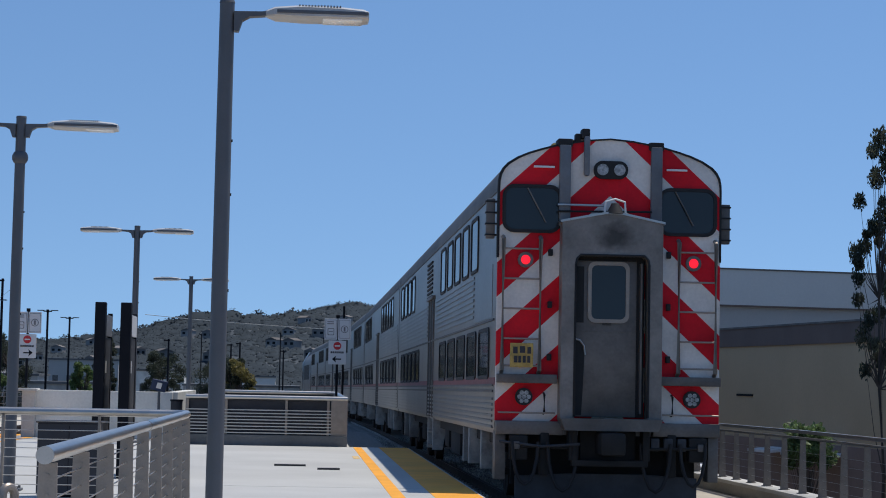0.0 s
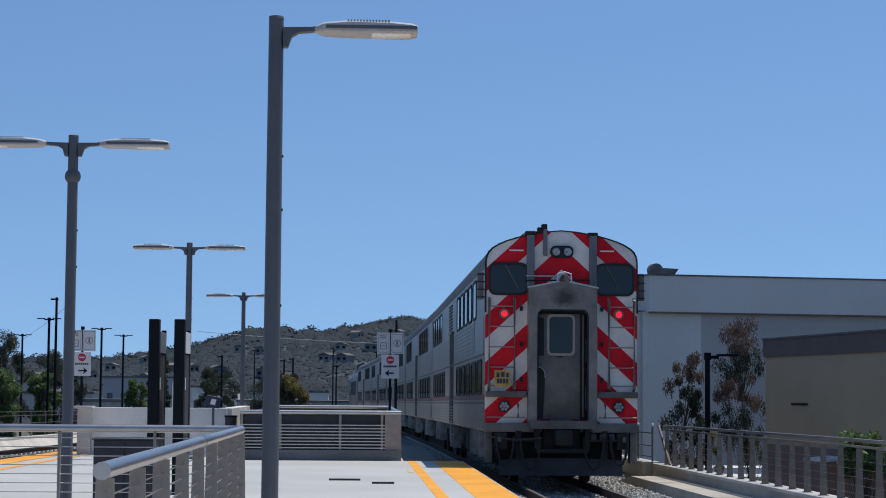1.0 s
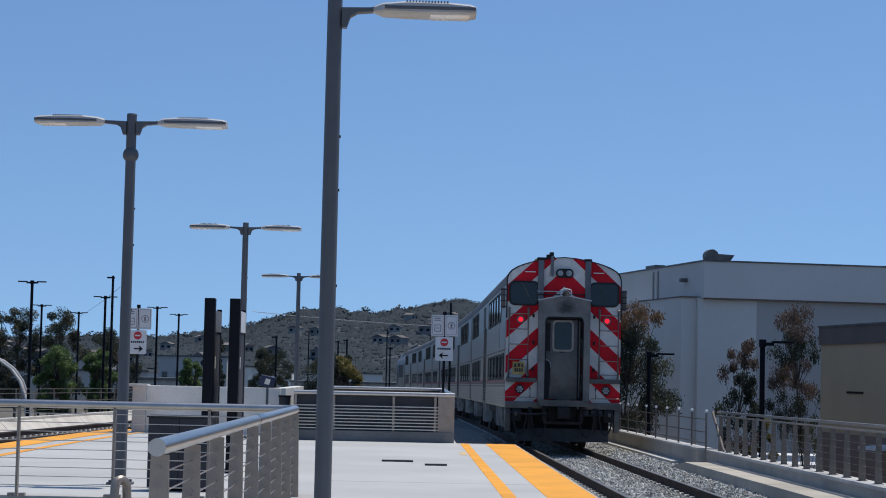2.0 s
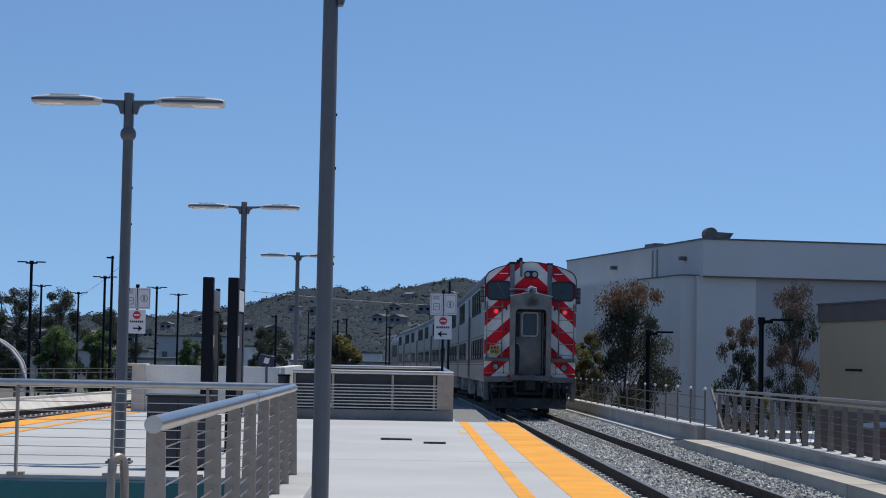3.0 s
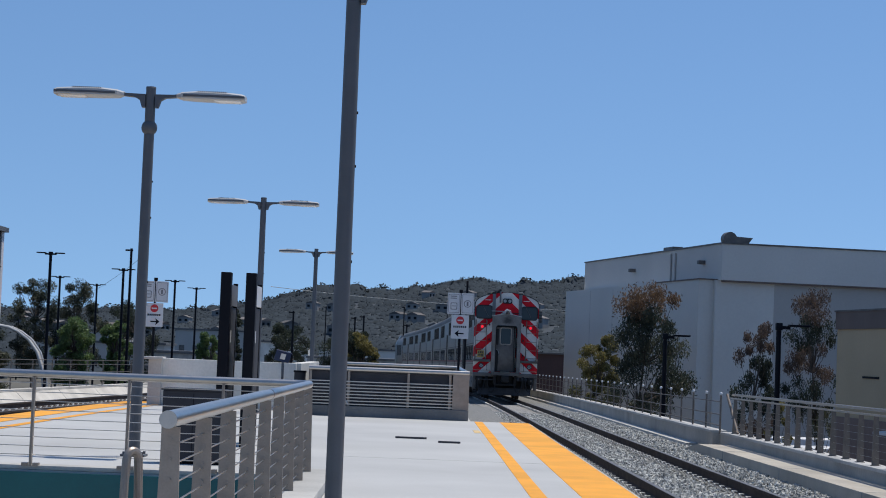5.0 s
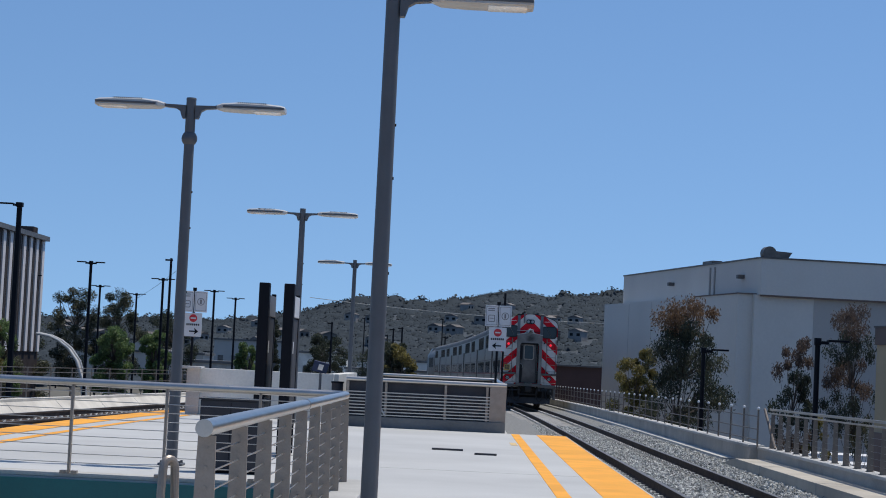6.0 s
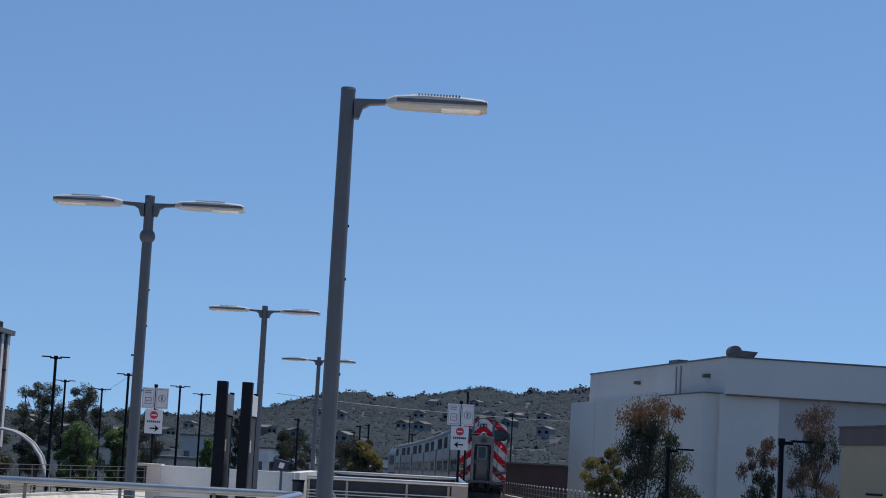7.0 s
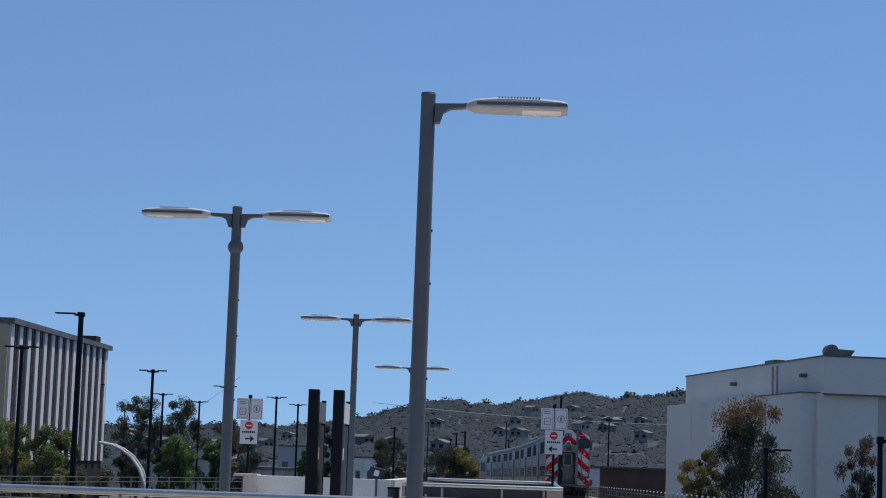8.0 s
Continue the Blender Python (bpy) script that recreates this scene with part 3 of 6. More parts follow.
# ---------- stair railing on the platform ----------
def build_stair_rail():
    x0, x1, y0, y1 = WELL
    xr, xl, yf = x1 + 0.03, x0 - 0.03, y1 + 0.02
    curb = solid("stair_curb", box(x1, x1 + 0.32, y0 + 2.0, y1 + 0.30, 0.002, 0.11, 0.012), CURB, "low pale concrete curb round the stairs", "curb", kind="structure")
    part("curb_side", box(x0 - 0.32, x0, y0 + 2.0, y1 + 0.3, 0.002, 0.075, 0.012), CURB, curb)
    part("curb_side", box(x0, x1, y1, y1 + 0.3, 0.002, 0.05, 0.012), CURB, curb)
    rail = thing("stair_railing", "stainless steel cable railing round the stair opening", "railing")
    r, z = 0.042, 1.028

    def corner(cx, cy, ax, ay, bx, by, rad=0.16):
        return [(cx + ax * rad * (1 - math.sin(k)) + bx * rad * (1 - math.cos(k)), cy + ay * rad * (1 - math.sin(k)) + by * rad * (1 - math.cos(k)), z) for k in [i * math.pi / 12 for i in range(7)]]

    pts = [(xr, 9.32, z + 0.030), (xr, 14, z + 0.018), (xr, 18, z + 0.007)] + corner(xr, yf, 0, -1, -1, 0) + [(-2.5, yf, z), (-3.5, yf, z), (-4.5, yf, z)]
    pts += corner(xl, yf, 1, 0, 0, -1) + [(xl, 18, z), (xl, 12, z), (xl, 9.32, z)]
    part("top_rail", tube(pts, r, 16), STEEL, rail, "thick polished tube handrail")
    part("rail_cap", rod((xr, 9.29, z + 0.030), (xr, 9.323, z + 0.030), r * 1.03, seg=20), STEEL, rail)
    part("rail_joint", rod((xr, 15.4, z + 0.014), (xr, 15.47, z + 0.0138), r * 1.04, seg=16), STEEL_POST, rail)
    # flat posts, wider at the foot, with cable fittings
    bm = bmesh.new()
    add_prism(bm, [(-0.062, 0.07), (0.062, 0.07), (0.043, z - 0.04), (-0.043, z - 0.04)], -0.011, 0.011)
    add_box(bm, -0.075, 0.075, -0.06, 0.06, 0.07, 0.085)
    for k in range(9):
        zz = 0.16 + k * 0.096
        add_rod(bm, (0.0, -0.02, zz), (0.0, 0.02, zz), 0.011, seg=8)
    post = mesh_of("post", bm, STEEL_POST, smooth=False)
    for i in range(9):
        for x in (xr, xl):
            ob = new("post", post)
            ob.parent = rail
            ob.matrix_local = pose(x, 9.42 + i * 1.42, 0.03 - 0.0035 * i)
    bm = bmesh.new()
    add_box(bm, -0.012, 0.012, -0.04, 0.04, 0.04, z - 0.04)
    add_box(bm, -0.09, -0.03, -0.05, 0.05, 0.04, 0.075)
    add_box(bm, 0.03, 0.09, -0.05, 0.05, 0.04, 0.075)
    thin = mesh_of("post", bm, STEEL_POST, smooth=False)
    for x in (-2.15, -3.16, -4.18):
        ob = new("post", thin)
        ob.parent = rail
        ob.matrix_local = pose(x, yf, 0)
    for k in range(9):
        zz = 0.16 + k * 0.096
        for x in (xr, xl):
            part("cable", rod((x, 9.5, zz), (x, yf, zz), 0.005, seg=6), STEEL, rail)
        part("cable", rod((xl, yf, zz), (xr, yf, zz), 0.0045, seg=6), STEEL, rail)
    # return loop of the stair's own handrail
    loop = thing("stair_handrail", "looped end of a flat stainless stair handrail", "handrail")
    out = []
    for k in range(9):
        a = math.pi * k / 8
        out.append((-1.70 + 0.03 * math.cos(a), 11.5 + 0.03 * math.cos(a), 0.73 + 0.05 * math.sin(a)))
    pts = [(-1.645, 11.6, -0.6), (-1.665, 11.54, 0.58)] + out + [(-1.735, 11.46, 0.58), (-1.74, 11.40, -0.6)]
    part("loop", tube(pts, 0.026, 10), STEEL_POST, loop)


# ---------- second stair enclosure ----------
def build_enclosure():
    enc = thing("stair_enclosure", "grey concrete and stainless louvred stair enclosure", "enclosure")
    xa, xb, ya, yb = -2.40, 0.995, 41.22, 52.0
    for args in ((xa, xb, ya, ya + 0.25), (xa, xa + 0.25, ya + 0.25, yb), (xb - 0.25, xb, ya + 0.25, yb), (xa, xb, yb, yb + 0.25)):
        part("plinth", box(*args, 0.0, 0.22, 0.01), PLINTH, enc, "weathered concrete plinth", smooth=False)
    for x in (xa + 0.04, -1.55, -0.29, 0.59):
        part("post", box(x - 0.025, x + 0.025, ya + 0.08, ya + 0.14, 0.22, 1.0), STEEL_POST, enc, smooth=False)
    part("end_panel", box(0.65, xb, ya + 0.06, ya + 0.13, 0.22, 1.0), STEEL_POST, enc, "flat stainless end panel", smooth=False)
    for k in range(8):
        part("slat", box(xa, 0.65, ya + 0.055, ya + 0.075, 0.25 + k * 0.068, 0.272 + k * 0.068), STEEL, enc, smooth=False)
    part("front_panel", box(xa, 0.65, ya + 0.145, ya + 0.16, 0.22, 1.0), DARK_GREY, enc, smooth=False)
    part("side_panel", box(xb - 0.14, xb - 0.08, ya + 0.13, yb, 0.22, 1.0), DARK_GREY, enc, smooth=False)
    part("side_panel", box(xa + 0.08, xa + 0.14, ya + 0.16, yb, 0.22, 1.0), DARK_GREY, enc, smooth=False)
    part("back_panel", box(xa, xb, yb + 0.05, yb + 0.12, 0.22, 1.0), DARK_GREY, enc, smooth=False)
    part("top_rail", rod((xa, ya + 0.1, 1.0), (xb, ya + 0.1, 1.0), 0.05, seg=14), STEEL, enc, "bright polished tube cap")
    part("top_rail", rod((xb - 0.05, ya + 0.1, 1.0), (xb - 0.05, yb, 1.03), 0.05, seg=14), STEEL, enc)
    part("top_rail", rod((xa, yb, 1.03), (xb, yb, 1.03), 0.05, seg=14), STEEL, enc)
    part("brace", rod((xa + 0.5, ya + 0.05, 0.8), (xa + 0.85, ya + 0.05, 0.25), 0.02), STEEL, enc)
    wall = thing("elevator_wall", "pale concrete wall beside the far stairs", "concrete wall", kind="structure")
    part("wall", box(-5.9, -2.85, 44.0, 44.3, 0, 1.05, 0.01), PALE_BLOCK, wall, smooth=False)
    part("pillar", box(-6.15, -5.85, 43.9, 44.3, 0, 1.02, 0.01), CURB, wall, smooth=False)
    part("pillar_cap", box(-6.35, -5.82, 43.8, 44.4, 1.02, 1.08, 0.01), CURB, wall, smooth=False)
    part("wall", box(-3.0, -2.75, 44.3, 52, 0, 1.05, 0.01), PALE_BLOCK, wall, smooth=False)
    part("wall_joint", box(-4.42, -4.40, 43.99, 44.02, 0, 1.04), DARK_GREY, wall)
    bin_ = thing("litter_bin", "dark narrow litter bin at the wall", "bin")
    part("body", rod((-2.72, 43.5, 0), (-2.72, 43.5, 0.86), 0.13, seg=14), DARK_GREY, bin_)
    part("rim", rod((-2.72, 43.5, 0.86), (-2.72, 43.5, 0.90), 0.145, seg=14), BLACK, bin_)
    info = thing("tilted_sign", "tilted dark blue notice board on a post", "sign")
    part("post", rod((-3.12, 43.6, 0), (-3.12, 43.6, 1.08), 0.03), POLE_GREY, info)
    m = pose(-3.12, 43.5, 1.2, 35, 12, 10)
    bm = bmesh.new()
    add_box(bm, -0.17, 0.17, -0.012, 0.012, -0.14, 0.14, 0.006, m)
    part("board", bm, SIGN_BLUE, info)
    bm = bmesh.new()
    add_box(bm, -0.05, 0.06, -0.018, -0.013, -0.07, 0.08, 0, m)
    part("symbol", bm, SIGN_WHITE, info, "pale blurred symbol")


# ---------- lamps, display cases, cabinet, signs ----------
def lamp_head(parent, side, dx, tilt=0.0):
    """One flat head reaching out along x from a pole."""
    s = side
    bm = bmesh.new()
    add_prism(bm, [(s * 0.06, -0.22), (s * 0.10, -0.22), (s * 0.13, -0.13), (s * 0.19, -0.095), (s * 0.36, -0.08), (s * 0.42, -0.065), (s * 0.42, -0.025), (s * 0.30, -0.05), (s * 0.06, -0.055)], -0.05, 0.05)
    part("bracket", bm, POLE_GREY, parent, "cast grey bracket")
    # slim body: deeper near the pole, thin towards the tip
    bm = bmesh.new()
    secs = ((0.32, 0.045, -0.085, -0.035), (0.40, 0.15, -0.10, -0.02), (0.62, 0.165, -0.108, -0.002), (0.95, 0.165, -0.108, -0.008), (1.14, 0.16, -0.106, -0.022), (1.185, 0.14, -0.10, -0.036))
    rings = []
    for x, w, zb, zt in secs:
        rings.append([bm.verts.new((s * x, y, z)) for y, z in ((-w, zb + 0.012), (-w + 0.02, zb), (w - 0.02, zb), (w, zb + 0.012), (w, zt - 0.02), (w - 0.04, zt), (-w + 0.04, zt), (-w, zt - 0.02))])
    for a, b in zip(rings, rings[1:]):
        for k in range(8):
            bm.faces.new((a[k], a[(k + 1) % 8], b[(k + 1) % 8], b[k]))
    bm.faces.new(rings[0])
    bm.faces.new(rings[-1])
    body = part("head", bm, HEAD_GREY, parent, "flat pale grey lamp head")
    part("rim", box(min(s * 0.42, s * 1.18), max(s * 0.42, s * 1.18), -0.172, -0.16, -0.078, -0.05, 0.004), POLE_GREY, body)
    part("lens", box(min(s * 0.80, s * 1.13), max(s * 0.80, s * 1.13), -0.135, 0.135, -0.116, -0.104, 0.004), LENS, body, "white light panel")
    fin = mesh_of("cooling_fin", box(-0.006, 0.006, -0.15, 0.13, -0.034, -0.001), POLE_GREY, smooth=False)
    for k in range(14):
        ob = new("cooling_fin", fin)
        ob.parent = body
        ob.location.x = s * (0.606 + k * 0.026)


def build_platform_lamp(double):
    lamp = thing("platform_lamp", "grey double-headed platform lamp on a round pole" if double else "grey single-headed platform lamp on a round pole", "lamp post", "platform lamps")
    h = 4.57
    part("pole", tube([(0, 0, 0.02), (0, 0, 1.5), (0, 0, 3.0), (0, 0, h)], [0.072, 0.069, 0.066, 0.062], 20), POLE_GREY, lamp)
    part("cap", rod((0, 0, h - 0.01), (0, 0, h + 0.012), 0.066, 0.06, 20), POLE_GREY, lamp)
    bm = box(-0.15, 0.15, -0.15, 0.15, 0.0, 0.03, 0.006)
    for a in (-0.11, 0.11):
        for b in (-0.11, 0.11):
            add_rod(bm, (a, b, 0.03), (a, b, 0.06), 0.018, seg=6)
    part("base_plate", bm, POLE_GREY, lamp)
    bm = bmesh.new()
    for z in (2.15, 2.95, 3.4):
        add_rod(bm, (0.055, 0, z), (0.075, 0, z), 0.012, seg=8)
    part("bolt", bm, BLACK, lamp)
    for side in ((1, -1) if double else (1,)):
        arm = new("arm", None)
        arm.parent = lamp
        arm.location = (0, 0, h - 0.03)
        lamp_head(arm, side, 0)
    return lamp


def build_lamps():
    one = build_platform_lamp(False)
    one.matrix_world = pose(-0.72, 16.28, 0)
    two = build_platform_lamp(True)
    two.matrix_world = pose(-3.53, 24.2, 0)
    for y in (41.67, 62.5):
        copy_thing(two, pose(-3.54, y, 0))
    bm = bmesh.new()
    bmesh.ops.create_uvsphere(bm, u_segments=16, v_segments=10, radius=0.10, matrix=Matrix.Translation((0, 0.0, 4.07)))
    dome = part("dome_camera", bm, POLE_GREY, two, "small grey domes round the pole")
    dome.location = (0, 0, 0)


def build_cases():
    for x, head in ((-2.81, False), (-2.458, True)):
        case = thing("display_case", "tall black display case standing on the platform", "display case", "display cases")
        ya, yb = 27.4, 28.6
        part("front_frame", box(x - 0.072, x + 0.075, ya - 0.10, ya + 0.10, 0, 2.43, 0.012), BLACK, case, smooth=False)
        part("rear_post", box(x - 0.02, x + 0.045, yb, yb + 0.08, 0, 2.31, 0.006), BLACK, case, smooth=False)
        part("panel", box(x - 0.03, x + 0.035, ya + 0.1, yb, 0.4, 1.95, 0.004), DARK_GREY, case, "dark glazed map panel", smooth=False)
        part("header", box(x - 0.035, x + 0.05, ya + 0.1, yb, 1.97, 2.27, 0.004), SIGN_GREY if not head else SIGN_WHITE, case, "pale header panel", smooth=False)
        part("keypad", box(x + 0.036, x + 0.05, ya + 0.35, ya + 0.5, 1.45, 1.62), SIGN_WHITE, case)
    cab = thing("equipment_cabinet", "dark grey metal equipment cabinet on the platform", "cabinet")
    part("body", box(-3.05, -2.33, 23.0, 23.35, 0.03, 0.86, 0.012), DARK_GREY, cab, smooth=False)
    part("top", box(-3.07, -2.31, 22.98, 23.37, 0.86, 0.885, 0.006), DARK_GREY, cab, smooth=False)
    part("foot", box(-3.02, -2.36, 23.05, 23.3, 0.0, 0.03), BLACK, cab, smooth=False)
    part("door_gap", box(-2.69, -2.684, 22.994, 23.002, 0.06, 0.83), BLACK, cab)


def flat_ring(cx, cz, r, y, seg=24):
    bm = bmesh.new()
    add_prism(bm, [(cx + r * math.cos(i * math.tau / seg), cz + r * math.sin(i * math.tau / seg)) for i in range(seg)], y, y + 0.003)
    return bm


def build_signs():
    for x, y, toward in ((0.81, 44.5, -1), (-6.155, 44.5, 1)):
        sg = thing("platform_end_sign", "white no-entry and notice signs on a black post", "sign", "platform end signs", at=pose(x, y, 0))
        part("post", rod((0, 0.03, 0), (0, 0.03, 2.84), 0.03), BLACK, sg)
        part("finial", box(-0.04, 0.04, 0.0, 0.06, 2.80, 2.87), BLACK, sg)
        for k in (-1, 1):
            panel = part("notice", box(k * 0.155 - 0.145, k * 0.155 + 0.145, -0.01, 0.005, 2.31, 2.79, 0.004), SIGN_WHITE, sg, "white printed notice", smooth=False)
            bm = bmesh.new()
            o = rounded(0.25, 0.42, 0.02, 3, k * 0.155, 2.55)
            i = rounded(0.235, 0.405, 0.018, 3, k * 0.155, 2.55)
            add_frame(bm, o, i, -0.014, -0.011)
            part("border", bm, SIGN_GREY, panel)
        for k in range(2):
            part("print_bar", box(-0.24, -0.09, -0.014, -0.011, 2.66 + k * 0.045, 2.68 + k * 0.045), SIGN_GREY, sg)
        bm = bmesh.new()
        add_frame(bm, rounded(0.15, 0.16, 0.02, 3, -0.155, 2.49), rounded(0.12, 0.13, 0.02, 3, -0.155, 2.49), -0.014, -0.011)
        add_box(bm, -0.20, -0.11, -0.014, -0.011, 2.485, 2.50)
        part("pictogram", bm, SIGN_GREY, sg)
        bm = bmesh.new()
        ring = [(0.155 + 0.085 * math.cos(a * math.tau / 20), 2.55 + 0.085 * math.sin(a * math.tau / 20)) for a in range(20)]
        ring2 = [(0.155 + 0.07 * math.cos(a * math.tau / 20), 2.55 + 0.07 * math.sin(a * math.tau / 20)) for a in range(20)]
        add_frame(bm, ring, ring2, -0.014, -0.011)
        add_box(bm, 0.135, 0.175, -0.014, -0.011, 2.50, 2.60)
        part("pictogram", bm, SIGN_GREY, sg)
        low = part("keep_off_panel", box(-0.14 + 0.02, 0.30 - 0.02 - 0.0, -0.01, 0.005, 1.75, 2.29, 0.004), SIGN_WHITE, sg, "white sign with a red no-entry disc and arrow", smooth=False)
        low.location.x = -0.08
        part("disc", flat_ring(0.08, 2.17, 0.09, -0.014), SIGN_RED, low, "red no-entry disc")
        part("disc_bar", box(0.02, 0.14, -0.018, -0.0145, 2.155, 2.185), SIGN_WHITE, low)
        for k in range(7):
            part("print_bar", box(-0.07 + k * 0.044, -0.04 + k * 0.044, -0.014, -0.011, 2.0, 2.045), BLACK, low)
        bm = bmesh.new()
        add_box(bm, -0.0, 0.17, -0.014, -0.011, 1.855, 1.885)
        tip = -0.04 if toward < 0 else 0.21
        inn = 0.06 if toward < 0 else 0.11
        vs = [(tip, 1.87), (inn, 1.95), (inn + toward * 0.025, 1.87), (inn, 1.79)]
        add_prism(bm, vs, -0.0145, -0.011)
        part("arrow", bm, BLACK, low)
    # plain black mast beyond the sign
    mast = thing("signal_mast", "thin black mast behind the platform end sign", "mast")
    part("mast", rod((0.99, 46.5, 0.0), (0.99, 46.5, 3.15), 0.028), BLACK, mast)
    part("mast_foot", box(0.93, 1.05, 46.44, 46.56, -0.002, 0.03), BLACK, mast)


# ---------- the train ----------
PROFILE_R = [(1.46, 0.95), (1.50, 1.05), (1.50, 3.30), (1.50, 3.90), (1.50, 4.22), (1.497, 4.33), (1.48, 4.42), (1.44, 4.50), (1.375, 4.57), (1.24, 4.655), (1.09, 4.72), (0.92, 4.775), (0.70, 4.835), (0.3, 4.905), (0.0, 4.93)]
PROFILE = PROFILE_R + [(-x, z) for x, z in PROFILE_R[-2::-1]]
LENGTH = 25.55


def side_piece(bm, s, y0, y1, z0, z1, out0, out1, bevel=0.0):
    """A box on the car's side: from out0 to out1 beyond the side sheet."""
    x0, x1 = sorted((s * (1.5 + out0), s * (1.5 + out1)))
    add_box(bm, x0, x1, y0, y1, z0, z1, bevel)


def side_window(parent, s, y, w, z, h, lean=0.0):
    """A rounded window with a dark gasket, set on the side sheet."""
    turn = Matrix.Rotation(radians(90 * s), 4, "Z")
    place = Matrix.Translation((s * 1.502, y, z)) @ Matrix.Rotation(radians(-lean * s), 4, "Y") @ turn
    bm = bmesh.new()
    add_frame(bm, rounded(w, h, 0.12, 4), rounded(w - 0.10, h - 0.10, 0.09, 4), -0.018, 0.02)
    bm.transform(place)
    fr = part("window", bm, RUBBER, parent)
    bm = prism(rounded(w - 0.11, h - 0.11, 0.09, 4), -0.006, 0.01)
    bm.transform(place)
    part("pane", bm, CAR_GLASS, fr)


def build_bogie(car, y, wheels):
    bm = bmesh.new()
    for s in (-1, 1):
        add_box(bm, s * 1.08 - 0.07, s * 1.08 + 0.07, y - 1.7, y + 1.7, 0.42, 0.66, 0.04)
        add_box(bm, s * 1.08 - 0.09, s * 1.08 + 0.09, y - 0.35, y + 0.35, 0.25, 0.85, 0.05)
        for k in (-1.25, 1.25):
            add_box(bm, s * 1.12 - 0.1, s * 1.12 + 0.1, y + k - 0.2, y + k + 0.2, 0.32, 0.62, 0.04)
            add_rod(bm, (s * 1.1, y + k * 0.5, 0.55), (s * 1.1, y + k * 0.5, 0.95), 0.11, seg=10)
    add_box(bm, -1.0, 1.0, y - 0.25, y + 0.25, 0.45, 0.8, 0.03)
    part("bogie_frame", bm, UNDER, car)
    for k in (-1.25, 1.25):
        bm = rod((-0.85, 0, 0), (0.85, 0, 0), 0.08, seg=10)
        for s in (-1, 1):
            add_rod(bm, (s * 0.68, 0, 0), (s * 0.83, 0, 0), 0.46, seg=28)
            add_rod(bm, (s * 0.655, 0, 0), (s * 0.68, 0, 0), 0.485, seg=28)
            add_rod(bm, (s * 0.83, 0, 0), (s * 0.845, 0, 0), 0.16, seg=12)
            for q in range(4):
                a = q * math.pi / 2
                add_rod(bm, (s * 0.825, 0.28 * math.cos(a), 0.28 * math.sin(a)), (s * 0.838, 0.28 * math.cos(a), 0.28 * math.sin(a)), 0.05, seg=8)
        w = part("wheelset", bm, RAIL_STEEL, car)
        w.location = (0, y + k, WHEEL_MID)
        wheels.append((w, y + k))


